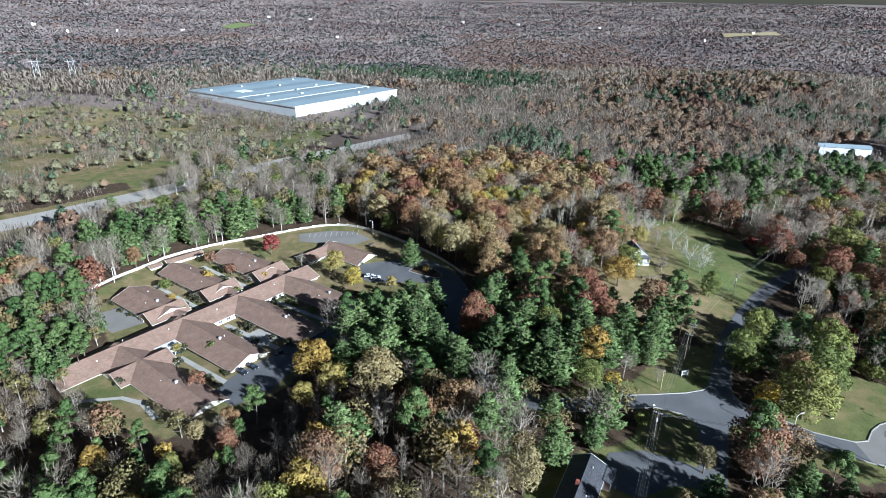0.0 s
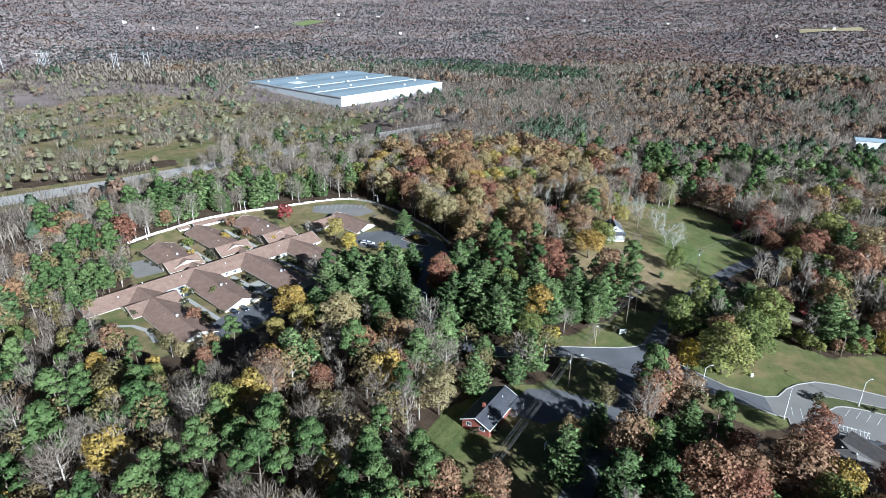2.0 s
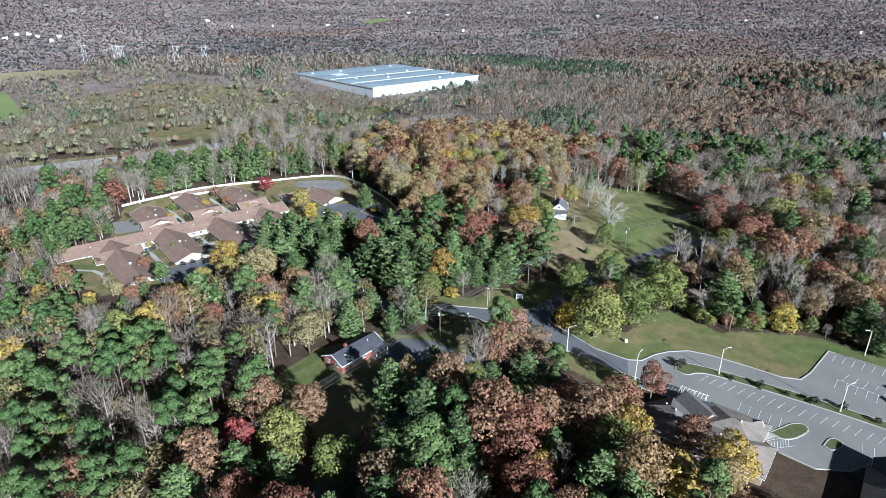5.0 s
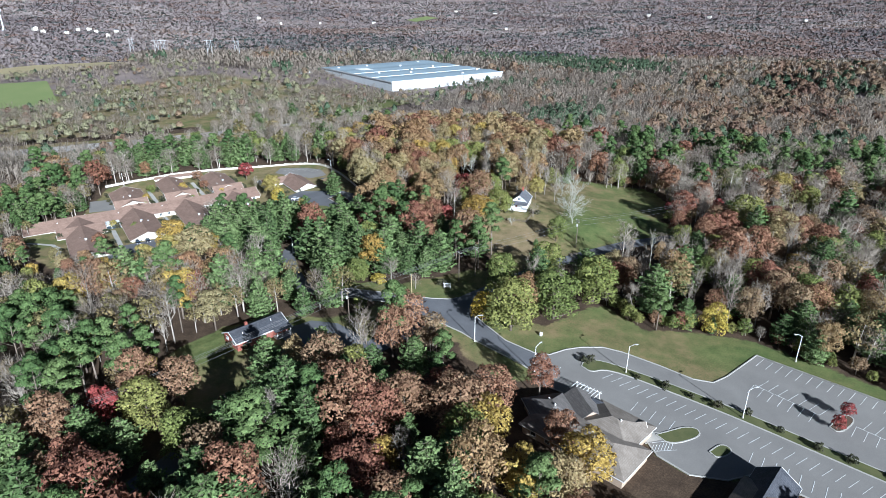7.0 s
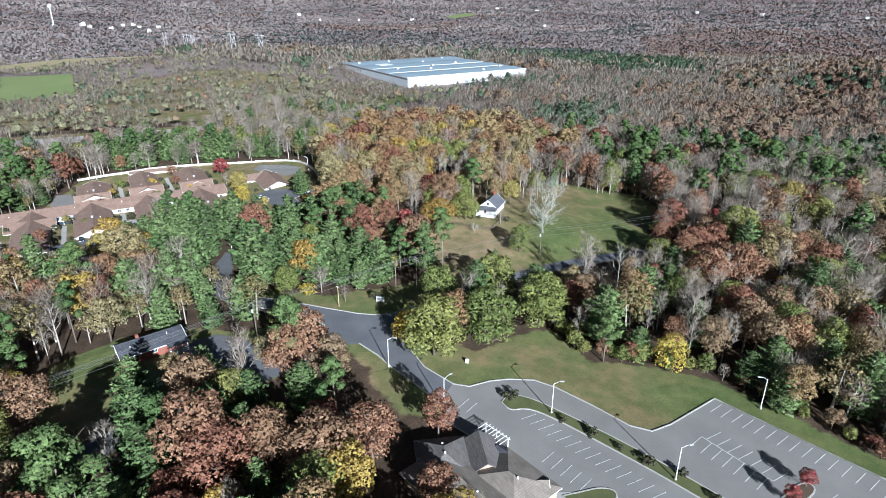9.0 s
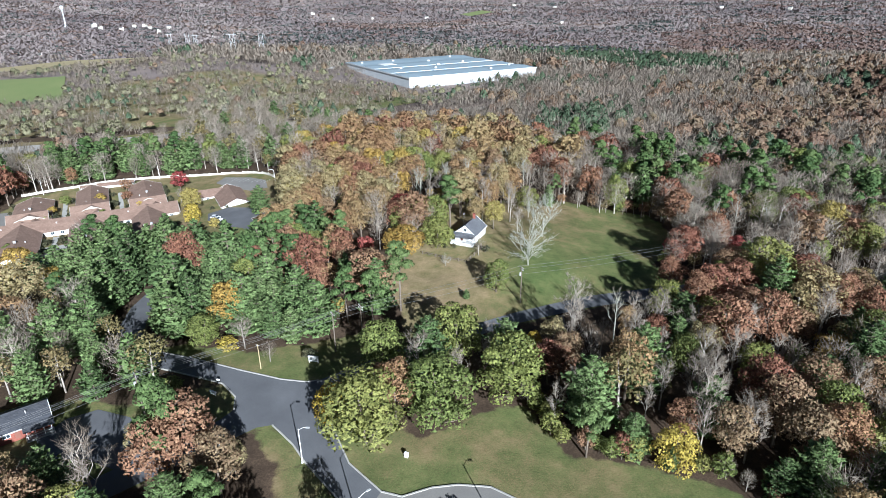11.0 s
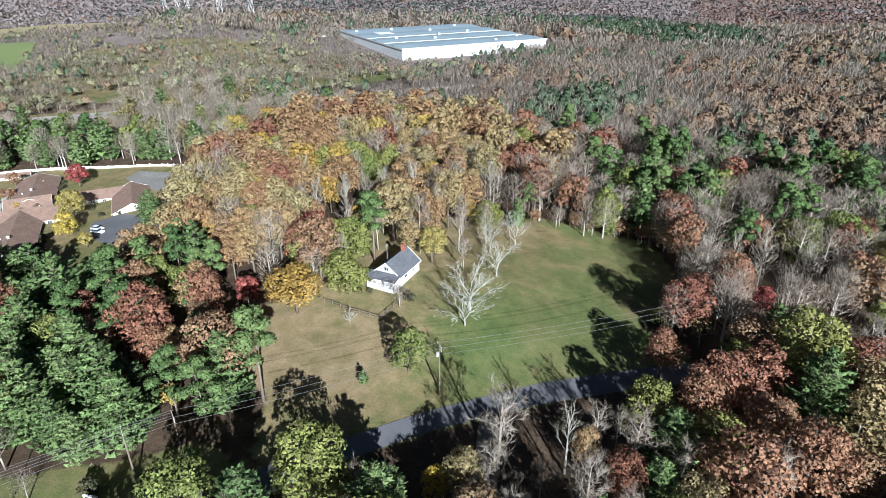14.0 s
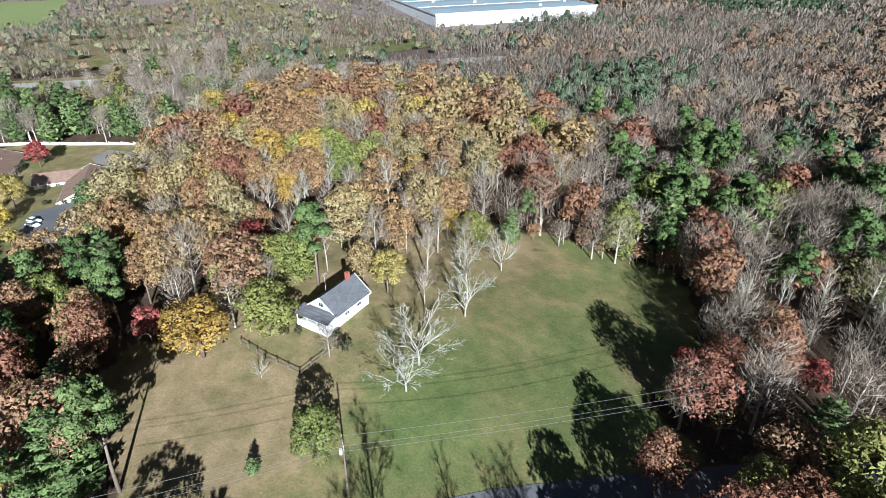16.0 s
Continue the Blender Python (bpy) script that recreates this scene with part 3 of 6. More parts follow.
gable_block(home, -31.5, -14.2, 0, 19, 12, 2.8, 2.4, CREAM, HOME_ROOF, FASCIA)
for s, y in ((-6.0, 14.6), (18.6, 14.8), (43.0, 13.2)):
    gable_block(home, s, y, 0, 15.2, 10.4, 2.8, 2.9, TAN_BRICK, HOME_ROOF, FASCIA)
    gable_block(home, s + 3.0, y - 5.5, 90, 7.0, 6.0, 2.5, 1.5, CREAM, HOME_ROOF, FASCIA, windows=0)
# glazed sunroom between two wings
sun_m = pose(-19, -11, 0)
part("sunroom_frame", Shape().box(-4, -3.4, 2.7, 4, 3.4, 3.0, sun_m).box(-4, -3.4, -1, -3.8, -3.2, 2.7, sun_m).box(3.8, -3.4, -1, 4, -3.2, 2.7, sun_m).box(-0.1, -3.4, -1, 0.1, -3.2, 2.7, sun_m), WHITE, home, "white sunroom frame")
part("sunroom_glass", Shape().box(-3.8, -3.3, -0.6, 3.8, 3.2, 2.65, sun_m), GLASS, home)
VENT = Shape().tube([(0, 0, -0.6), (0, 0, 0.45)], [0.16, 0.16], 8).tube([(0, 0, 0.45), (0, 0, 0.6)], [0.26, 0.2], 8)
VENT_MESH, FAN_MESH = VENT.mesh("roof_vent", WHITE), Shape().tube([(0, 0, -0.6), (0, 0, 0.6), (0, 0, 0.75), (0, 0, 1.0)], [0.45, 0.45, 0.7, 0.35], 10).mesh("roof_fan", STEEL)
for x, y in ((-40, -3), (-28, 3.4), (-14, -2.6), (6, -3), (22, 3), (34, -2.8), (48, 2.2), (-33, -30), (-4, -22), (20.6, -28), (39, -25), (-8, 24), (-2, 33), (17, 24), (22, 40), (40, 22), (46, 36)):
    top = 2.8 + 2.9 * (1 - min(abs(y), 7.2) / 7.2) if abs(y) < 7 else 2.8 + 2.7 * 0.55
    child("roof_vent", VENT_MESH, home).location = (x, y, top)
for x, y in ((-31.2, -36), (-7.1, -24), (17.6, -30), (42, -28), (-5.2, 20), (43.4, 22)):
    child("roof_fan", FAN_MESH, home).location = (x, y, 5.4)
# the annex by the back lot, with its dark carport
annex = thing("annex", "small gabled annex with brown roof and white gable", "building", at=(-42.9, 271.3, -2.4), turn=53.8)
gable_block(annex, -2, 3, -90, 26, 14, 2.8, 3.0, CREAM, HOME_ROOF, WHITE, face=SIDING)
gable_block(annex, -12.5, 15, 0, 15, 10, 2.7, 2.2, CREAM, HOME_ROOF, WHITE)
carport = thing("carport", "dark roofed open carport beside the annex", "carport", at=(-34.6, 283.5, -2.2), turn=53.8)
for x in (-3.6, 3.6):
    for y in (-4, 4):
        part("post", Shape().box(x - 0.15, y - 0.15, -0.6, x + 0.15, y + 0.15, 2.7), WHITE, carport)
for side in (-1, 1):
    q = [Vector((-4.4, side * 5, 2.6)), Vector((4.4, side * 5, 2.6)), Vector((4.4, 0, 4.2)), Vector((-4.4, 0, 4.2))]
    part("roof_slope", Shape().slab(q if side < 0 else q[::-1], 0.16), DARK_ROOF, carport)
shelter = thing("garden_shelter", "long low garden shelter with brown roof by the fence", "shelter", at=(-124.5, 267, -3.6), turn=48)
gable_block(shelter, 0, 0, 0, 17, 4.4, 2.6, 0.9, CREAM, HOME_ROOF, WHITE, windows=0)
shed = thing("garden_shed", "small flat-roofed shed beside the garden shelter", "shed", at=(-134, 257, -3.4), turn=48)
gable_block(shed, 0, 0, 0, 5, 4, 2.2, 0.7, CREAM, HOME_ROOF, WHITE, windows=0)

# ---------------------------------------------------------------- the brick ranch house
ranch = thing("ranch_house", "red brick ranch house with charcoal shingle roof and white trim", "house", at=(34.4, 118.1, height(34.4, 118.1) + 0.4), turn=64)
gable_block(ranch, 0, 0, 0, 16.8, 8.4, 2.6, 2.0, RED_BRICK, DARK_ROOF, WHITE, over=0.5, windows=4.2)
child("door", DOOR_MESH, ranch).matrix_basis = pose(2.0, -4.26, 0.1)
for x in (3.6, 5.2, 6.8, 8.2):
    part("porch_post", Shape().box(x - 0.06, -6.4, -1.2, x + 0.06, -6.28, 2.3), WHITE, ranch)
part("porch_roof", Shape().slab([(3.0, -6.7, 2.25), (8.9, -6.7, 2.25), (8.9, -4.4, 2.75), (3.0, -4.4, 2.75)], 0.12), DARK_ROOF, ranch)
part("porch_floor", Shape().box(3.2, -6.5, -1.4, 8.6, -4.22, 0.05), CONCRETE, ranch)
part("porch_rail", Shape().box(3.3, -6.42, 0.85, 8.5, -6.34, 0.95).box(3.3, -6.42, 0.2, 8.5, -6.34, 0.28), WHITE, ranch)
part("chimney", Shape().box(-3.2, 0.2, 3.8, -2.4, 1.0, 5.4), RED_BRICK, ranch)
part("roof_vent", Shape().tube([(4.4, -1.5, 3.4), (4.4, -1.5, 4.6)], [0.12, 0.12], 8), WHITE, ranch)
part("roof_vent", Shape().tube([(-5.4, -2.2, 3.2), (-5.4, -2.2, 4.2)], [0.12, 0.12], 8), WHITE, ranch)

# ---------------------------------------------------------------- the white house by the field
farm = thing("white_house", "small white clapboard house with grey roof and front porch", "house", at=(86.2, 255.8, height(86.2, 255.8) + 0.3), turn=92)
gable_block(farm, -0.5, 0, 0, 10.8, 7.8, 2.8, 3.1, SIDING, GREY_ROOF, WHITE, over=0.45, windows=3.4)
window(farm, -5.94, 0, 3.5, -90, 0.9)
part("porch_floor", Shape().box(-9.0, -4.0, -1.2, -5.95, 4.4, 0.05), SIDING, farm)
part("porch_roof", Shape().slab([(-9.3, -4.4, 2.35), (-5.95, -4.4, 3.0), (-5.95, 4.8, 3.0), (-9.3, 4.8, 2.35)][::-1], 0.12), GREY_ROOF, farm)
for y in (-3.9, -1.3, 1.4, 4.2):
    part("porch_post", Shape().box(-8.98, y - 0.08, 0.05, -8.82, y + 0.08, 2.35), WHITE, farm)
rail = Shape().box(-8.94, -3.82, 0.88, -8.86, 4.12, 0.96).box(-8.94, -3.82, 0.2, -8.86, 4.12, 0.26)
for i in range(26):
    rail.box(-8.92, -3.7 + i * 0.3, 0.26, -8.88, -3.66 + i * 0.3, 0.88)
part("porch_rail", rail, WHITE, farm)
child("door", DOOR_MESH, farm).matrix_basis = pose(-5.97, 1.2, 0.05, 0, 0, -90)
part("chimney", Shape().box(2.4, -0.5, 5.2, 3.2, 0.3, 7.6), RED_BRICK, farm)
part("aerial", Shape().tube([(-2, 2.0, 4.5), (-2, 2.0, 9.2)], [0.04, 0.03], 5).box(-2.8, 1.97, 8.6, -1.2, 2.03, 8.66).box(-2.6, 1.97, 8.9, -1.4, 2.03, 8.96), STEEL, farm)

# ---------------------------------------------------------------- the lodge by the parking lot
lodge = thing("lodge", "low tan-roofed lodge with hipped and gabled wings beside the lot", "building", at=(140, 110.5, 0.3))
hip_roof(lodge, -4, -6, -24, 27, 12, 3.0, 2.6, TAN_BRICK, TAN_ROOF)
hip_roof(lodge, -12.6, 1.0, -58, 12.5, 10.5, 3.0, 2.9, TAN_BRICK, LODGE_ROOF)
gable_block(lodge, -5.6, 5.6, -58, 9.5, 7.4, 3.0, 2.4, TAN_BRICK, LODGE_ROOF, None, over=0.6)
hip_roof(lodge, 2.4, 0.6, -26, 14, 12.5, 3.0, 2.4, TAN_BRICK, TAN_ROOF)
gable_block(lodge, 6.9, 1.8, 25, 5.0, 4.6, 2.7, 1.5, CREAM, TAN_ROOF, WHITE, over=0.6, face=SIDING, windows=0)
gable_block(lodge, -2.3, 8.6, -24, 2.6, 3.0, 2.7, 0.9, CREAM, DARK_ROOF, None, over=0.3, windows=0)
for x, y, z in ((-12, 0, 5.6), (-2, -7, 5.2), (4, 0, 5.0), (-14, 3.0, 4.9)):
    child("roof_vent", VENT_MESH, lodge).location = (x, y, z)
lodge_two = thing("lodge", "low tan-roofed lodge with hipped roof beside the lot", "building", at=(183.2, 88, 0.3), turn=-24)
hip_roof(lodge_two, 0, 0, 0, 34, 17, 3.0, 3.6, TAN_BRICK, TAN_ROOF)
gable_block(lodge_two, -12, 7.5, 90, 12, 8, 3.0, 2.6, TAN_BRICK, DARK_ROOF, WHITE, over=0.7)
gable_block(lodge_two, 6, 8.6, 90, 7, 5, 2.9, 1.8, CREAM, TAN_ROOF, WHITE, over=0.6)
pergola = thing("pergola", "white framed pergola with open slats over parked bays", "pergola", at=(134, 123.3, 0.5), turn=-23)
for x in (-3.4, 0, 3.4):
    for y in (-1.6, 1.6):
        part("post", Shape().box(x - 0.08, y - 0.08, -0.2, x + 0.08, y + 0.08, 2.6), WHITE, pergola)
for y in (-1.7, 1.7):
    part("beam", Shape().box(-3.9, y - 0.08, 2.6, 3.9, y + 0.08, 2.8), WHITE, pergola)
SLAT_MESH = Shape().box(-0.045, -2.1, 2.8, 0.045, 2.1, 2.92).mesh("slat", WHITE)
for i in range(8):
    child("slat", SLAT_MESH, pergola).location = (-3.5 + i * 1.0, 0, 0)

# ---------------------------------------------------------------- the far warehouse
def warehouse():
    w = thing("warehouse", "huge white warehouse with pale blue-grey standing seam roof", "warehouse", at=(-190.5, 783, -7.5), turn=55.4)
    L, W, H = 86.0, 95.0, 11.5
    for x0, y0, x1, y1 in ((-L, -W, L, -W + 0.4), (-L, W - 0.4, L, W), (-L, -W + 0.4, -L + 0.4, W - 0.4), (L - 0.4, -W + 0.4, L, W - 0.4)):
        part("wall", Shape().box(x0, y0, -4, x1, y1, H), METAL_WALL, w)
    for i in range(4):
        y0, y1 = -W + 2 * W * i / 4, -W + 2 * W * (i + 1) / 4
        ym = (y0 + y1) / 2
        for a, b in ((y0, ym), (ym, y1)):
            za, zb = (H, H + 1.0) if a == y0 else (H + 1.0, H)
            part("roof_slope", Shape().slab([(-L - 0.5, a, za), (L + 0.5, a, za), (L + 0.5, b, zb), (-L - 0.5, b, zb)], 0.3), METAL_ROOF, w)
        if i in (1, 2):
            part("gutter", Shape().box(-L, y0 - 0.8, H + 0.05, L, y0 + 0.8, H + 0.5), METAL_WALL, w, "white roof gutter")
    band = Shape().box(-L - 0.7, -W - 0.7, H - 1.0, L + 0.7, -W - 0.4, H + 0.5).box(-L - 0.7, -W - 0.4, H - 1.0, -L - 0.4, W + 0.4, H + 0.5)
    part("parapet", band, METAL_WALL, w)
    unit_mesh = Shape().box(-1.6, -1.2, 0, 1.6, 1.2, 1.6).box(-1.2, -0.8, 1.6, 1.2, 0.8, 1.9).mesh("roof_unit", STEEL)
    for x, y in ((-60, -20), (-20, -34), (10, 40), (44, 8), (70, -60), (-75, 66), (30, -80), (60, 70), (-30, 66), (0, -5)):
        child("roof_unit", unit_mesh, w).location = (x, y, H + 0.4)
    part("skylight_patch", Shape().box(-62, 24, H + 0.5, -44, 42, H + 1.2), WHITE, w, "white roof membrane patch")
    dock = Shape().box(-2, -0.15, 0, 2, 0.15, 4).mesh("dock_door", STEEL)
    for i in range(14):
        child("dock_door", dock, w).location = (-72 + i * 11, -W - 0.2, 0.2)
    return w


warehouse()
for x, y, a, b, h, label in ((-336, 748, 20, 14, 10, "white plant building beside the warehouse"), (-350, 722, 30, 9, 4.5, "low white annex beside the warehouse")):
    o = thing("plant_building", label, "building", at=(x, y, -10.5), turn=60)
    part("wall", Shape().box(-a / 2, -b / 2, -4, a / 2, b / 2, h), METAL_WALL, o)
    part("roof", Shape().box(-a / 2 - 0.5, -b / 2 - 0.5, h, a / 2 + 0.5, b / 2 + 0.5, h + 0.6), METAL_ROOF, o)
east = thing("long_shed", "long low pale-roofed shed among far trees", "shed", at=(340, 515, height(340, 515) + 3.5), turn=-12)
gable_block(east, 0, 0, 0, 40, 12, 3.5, 1.8, METAL_WALL, METAL_ROOF, None, windows=0, base=-5)

# ---------------------------------------------------------------- kerbs, islands and painted lines
def kerb(name, line, label, width=0.32, high=0.17):
    """A concrete kerb along a line on the ground."""
    pts = []
    for a, b in zip(line, line[1:]):
        a, b = Vector(a), Vector(b)
        n = max(1, int((b - a).length / 2.0))
        pts += [a + (b - a) * k / n for k in range(n)]
    pts.append(Vector(line[-1]))
    s, rows = Shape(), []
    for i, p in enumerate(pts):
        d = (pts[min(i + 1, len(pts) - 1)] - pts[max(i - 1, 0)]).normalized()
        n = Vector((-d.y, d.x)) * width / 2
        z = height(p.x, p.y) + 0.06
        rows.append([(p.x - n.x, p.y - n.y, z - 0.2), (p.x - n.x, p.y - n.y, z + high), (p.x + n.x, p.y + n.y, z + high), (p.x + n.x, p.y + n.y, z - 0.2)])
    for a, b in zip(rows, rows[1:]):
        for i in range(3):
            s.face(a[i], b[i], b[i + 1], a[i + 1])
    s.face(*rows[0]), s.face(*rows[-1][::-1])
    return tagged(new(name, s.mesh(name, CONCRETE)), label, "kerb", kind="structure")


def smooth(pts, rounds=2):
    """Rounds the corners of a line."""
    pts = [Vector(p) for p in pts]
    for _ in range(rounds):
        out = [pts[0]]
        for a, b in zip(pts, pts[1:]):
            out += [a.lerp(b, 0.25), a.lerp(b, 0.75)]
        pts = out + [pts[-1]]
    return [tuple(p) for p in pts]


kerb("kerb", ROAD[36:41] + LOT[1:12], "pale concrete kerb along the lot entrance")
kerb("kerb", LOT[10:14], "pale concrete kerb along the back of the lot")
kerb("kerb", ROAD[6:11], "pale concrete kerb round the corner lawn")
kerb("kerb", ROAD[11:18], "pale concrete kerb along the corner lawn")
kerb("kerb", ROAD[41:46], "pale concrete kerb along the entrance lawn")
kerb("kerb", LOT[17:29][::-1], "pale concrete kerb along the lodge")

ISLAND_GRASS = surface("island_turf", (0.060, 0.075, 0.025), (0.13, 0.125, 0.05), 1.0, 0.95)
MULCH = surface("brown_mulch", (0.07, 0.045, 0.03), (0.13, 0.09, 0.06), 1.5, 0.95)


def island(outline, mat, label):
    line = smooth(outline + outline[:1], 2)
    tagged(sheet("island", line[:-1], 0.20, mat, 3.0), label, "island", kind="structure")
    kerb("kerb", line, "pale concrete kerb round a planted island", 0.3, 0.18)


island([(131.2, 138.4), (134.2, 136.2), (137.5, 139.0), (143.8, 138.2), (158, 133.3), (173, 127.7), (191, 119.6), (222, 106), (270, 84), (300, 70), (302, 73), (272, 87), (223, 109.3),
        (192, 123), (174, 131.2), (160, 136.6), (145, 141.2), (136, 143.4), (131.5, 142)], ISLAND_GRASS, "long turf island with shrubs between the bays")
island([(193.4, 132.2), (195.4, 130.2), (200.6, 137.6), (198, 139.6)], MULCH, "mulched island with two red maples")
island([(152.5, 114.6), (156, 111.8), (163, 117.6), (162.2, 120.6), (159, 120), (156, 117.4)], ISLAND_GRASS, "curved turf island before the lodge door")
island([(164.6, 112.5), (166.5, 110.6), (170.3, 114.6), (167.6, 116.8)], ISLAND_GRASS, "small turf island by the lodge")
island([(-16, 251), (-9, 246), (-3, 243), (0, 246), (-6, 253), (-13, 256)], MULCH, "planted turning island on the drive")

PAINT = Shape()


def stripe(x0, y0, x1, y1, width=0.13):
    a, b = Vector((x0, y0)), Vector((x1, y1))
    d = (b - a).normalized()
    n = Vector((-d.y, d.x)) * width / 2
    k = max(1, int((b - a).length / 5))
    for i in range(k):
        p, q = a.lerp(b, i / k), a.lerp(b, (i + 1) / k)
        PAINT.face(*[(v.x, v.y, height(v.x, v.y) + 0.115) for v in (p - n, q - n, q + n, p + n)])


def bays(start, end, gap, depth, lean=0.0):
    a, b = Vector(start), Vector(end)
    d = (b - a).normalized()
    n = Vector((d.y, -d.x))
    n = (n + d * lean).normalized()
    for i in range(int((b - a).length / gap) + 1):
        p = a + d * gap * i
        q = p + n * depth
        stripe(p.x, p.y, q.x, q.y)


bays((181.6, 160.2), (262, 124.0), 2.62, 5.0, -0.1)
bays((140.4, 137.7), (300, 69.0), 2.62, 4.4, -0.3)
for start, end in (((177.6, 145.4), (192, 136.6)), ((199.8, 134.6), (262, 98.0))):
    a, b = Vector(start), Vector(end)
    stripe(*a, *b)
    bays(start, end, 2.62, 5.0, 0.1)
    bays(end, start, -(-2.62), 5.0, -0.1)
bays((155.4, 117.6), (143.8, 123.4), 2.62, 4.4, 0.1)
bays((197, 101.0), (172.0, 112.0), 2.62, 4.4, 0.1)
bays((124.5, 131.2), (119.8, 132.4), 2.5, 4.6, 0.0)
for i in range(7):
    stripe(151.5 + 0.75 * i, 107.6 + 0.45 * i, 150.3 + 0.75 * i + 1.8, 110.2 + 0.45 * i + 0.4)
stripe(151.2, 107.8, 157.4, 110.6), stripe(150.2, 110.4, 156.0, 113.6)
bays((-70, 297), (-44, 297), 2.8, 5.0)
tagged(new("bay_markings", PAINT.mesh("bay_markings", LINE)), "white painted parking bay lines", "road marking", kind="structure")
tagged(sheet("back_lot", [(-76, 297), (-60, 299), (-47, 296), (-37, 286), (-44, 281), (-60, 284), (-74, 288)], 0.09, LOT_ASPHALT), "pale paved back lot", "parking lot", kind="structure")
tagged(sheet("side_lot", [(-138, 211), (-131, 219), (-116, 207), (-124, 198)], 0.09, LOT_ASPHALT), "pale paved side yard", "parking lot", kind="structure")
tagged(sheet("ranch_drive", [(41.5, 127), (45, 132.5), (54, 133.8), (62, 131), (67.6, 127.8), (64.8, 121.2), (57, 120.6), (49, 116.5), (42.5, 119.5)], 0.07, ASPHALT), "cracked asphalt drive of the brick house", "driveway", kind="structure")
tagged(sheet("entry_path", [(147.4, 113.4), (149.2, 110.0), (156.4, 114.8), (155.0, 116.8)], 0.14, CONCRETE, 2.0), "pale concrete path to the lodge door", "path", kind="structure")
tagged(sheet("home_path", [(-112, 156), (-100, 158.5), (-92, 156), (-84, 148), (-85.5, 147), (-92.6, 154), (-100, 156.8), (-112, 154.4)], 0.09, CONCRETE, 2.0), "pale path along the care home", "path", kind="structure")
tagged(sheet("dirt_track", [(128, 219), (133, 205), (146, 190), (149, 192), (137, 207), (131, 222)], 0.05, surface("dirt", (0.15, 0.12, 0.09), (0.26, 0.22, 0.17), 0.6, 0.95)), "bare dirt track off the road", "track", kind="structure")


# ---------------------------------------------------------------- lamps, poles and wires
def lamp_post(x, y, turn, high=8.7, arm=1.7):
    o = thing("street_lamp", "white metal street lamp with an angled arm", "street lamp", "lamps of the lot", (x, y, height(x, y)), turn)
    part("pole", Shape().tube([(0, 0, -0.3), (0, 0, high)], [0.14, 0.09], 8), WHITE, o)
    part("base", Shape().tube([(0, 0, -0.2), (0, 0, 0.55)], [0.3, 0.28], 10), CONCRETE, o)
    part("arm", Shape().tube([(0, 0, high - 0.15), (arm * 0.6, 0, high + 0.45), (arm, 0, high + 0.6)], [0.06, 0.05, 0.05], 6), WHITE, o)
    part("lamp_head", Shape().box(arm - 0.1, -0.16, high + 0.5, arm + 0.75, 0.16, high + 0.68), STEEL, o)
    return o


for x, y, t in ((98.2, 139.9, 20), (118.9, 130.4, 60), (143.6, 139.6, 25), (173.2, 128.7, 30), (190.4, 162.4, 200), (225, 107.5, 30), (262, 90, 30)):
    lamp_post(x, y, t)
for x, y, t in ((6.8, 181.5, 170), (10.2, 218, 170), (-36.7, 291.5, 220), (-144.3, 240.4, 320), (-157, 221.4, 320), (-111.5, 284.2, 320)):
    lamp_post(x, y, t, 7.0, 1.2)


def utility_pole(x, y, turn, high=12.0, arms=(0.4,), transformer=False, category="utility pole"):
    o = thing("utility_pole", "weathered wooden utility pole with crossarms", category, "power line", (x, y, height(x, y)), turn)
    part("pole", Shape().tube([(0, 0, -0.5), (0, 0, high)], [0.19, 0.12], 8), WOODPOLE, o)
    for a in arms:
        arm_ob = part("crossarm", Shape().box(-1.25, -0.06, high - a - 0.07, 1.25, 0.06, high - a + 0.07), surface("grey_arm", (0.34, 0.31, 0.27), (0.48, 0.45, 0.40), 1.0, 0.8), o, "pale grey crossarm")
        for x0 in (-1.1, -0.45, 0.45, 1.1):
            part("insulator", Shape().tube([(x0, 0, high - a + 0.07), (x0, 0, high - a + 0.3)], [0.06, 0.04], 6), STEEL, arm_ob)
    if transformer:
        part("transformer", Shape().tube([(0, -0.42, high - 2.9), (0, -0.42, high - 1.9)], [0.26, 0.26], 10), STEEL, o, "grey transformer can")
    return o


LINE_A = [(24, 62), (57.5, 135.2), (81, 176.5), (85.2, 183.4)]
LINE_B = [(85.2, 183.4), (117.2, 222.4), (163, 270.5)]
for i, (x, y) in enumerate(LINE_A):
    utility_pole(x, y, -28, 12.0, (0.4, 1.2) if i == 3 else (0.4,), i == 1)
for x, y in LINE_B[1:]:
    utility_pole(x, y, -40, 12.2, (0.4, 1.1), True)
utility_pole(87.5, 129.5, 20, 11.6, (0.3, 0.9), True)
post = thing("wooden_post", "short yellowish wooden post at the corner lawn", "post", at=(68.4, 161.4, height(68.4, 161.4)))
part("pole", Shape().tube([(0, 0, -0.4), (0, 0, 7.4)], [0.14, 0.10], 8), surface("yellow_pole", (0.32, 0.25, 0.13), (0.46, 0.38, 0.22), 1.0, 0.85), post)
part("crossarm", Shape().box(-0.5, -0.05, 7.0, 0.5, 0.05, 7.12), WHITE, post)
WIRE = surface("aluminium_wire", (0.22, 0.21, 0.20), (0.32, 0.31, 0.29), 1.0, 0.45, 0.5, bump=0)


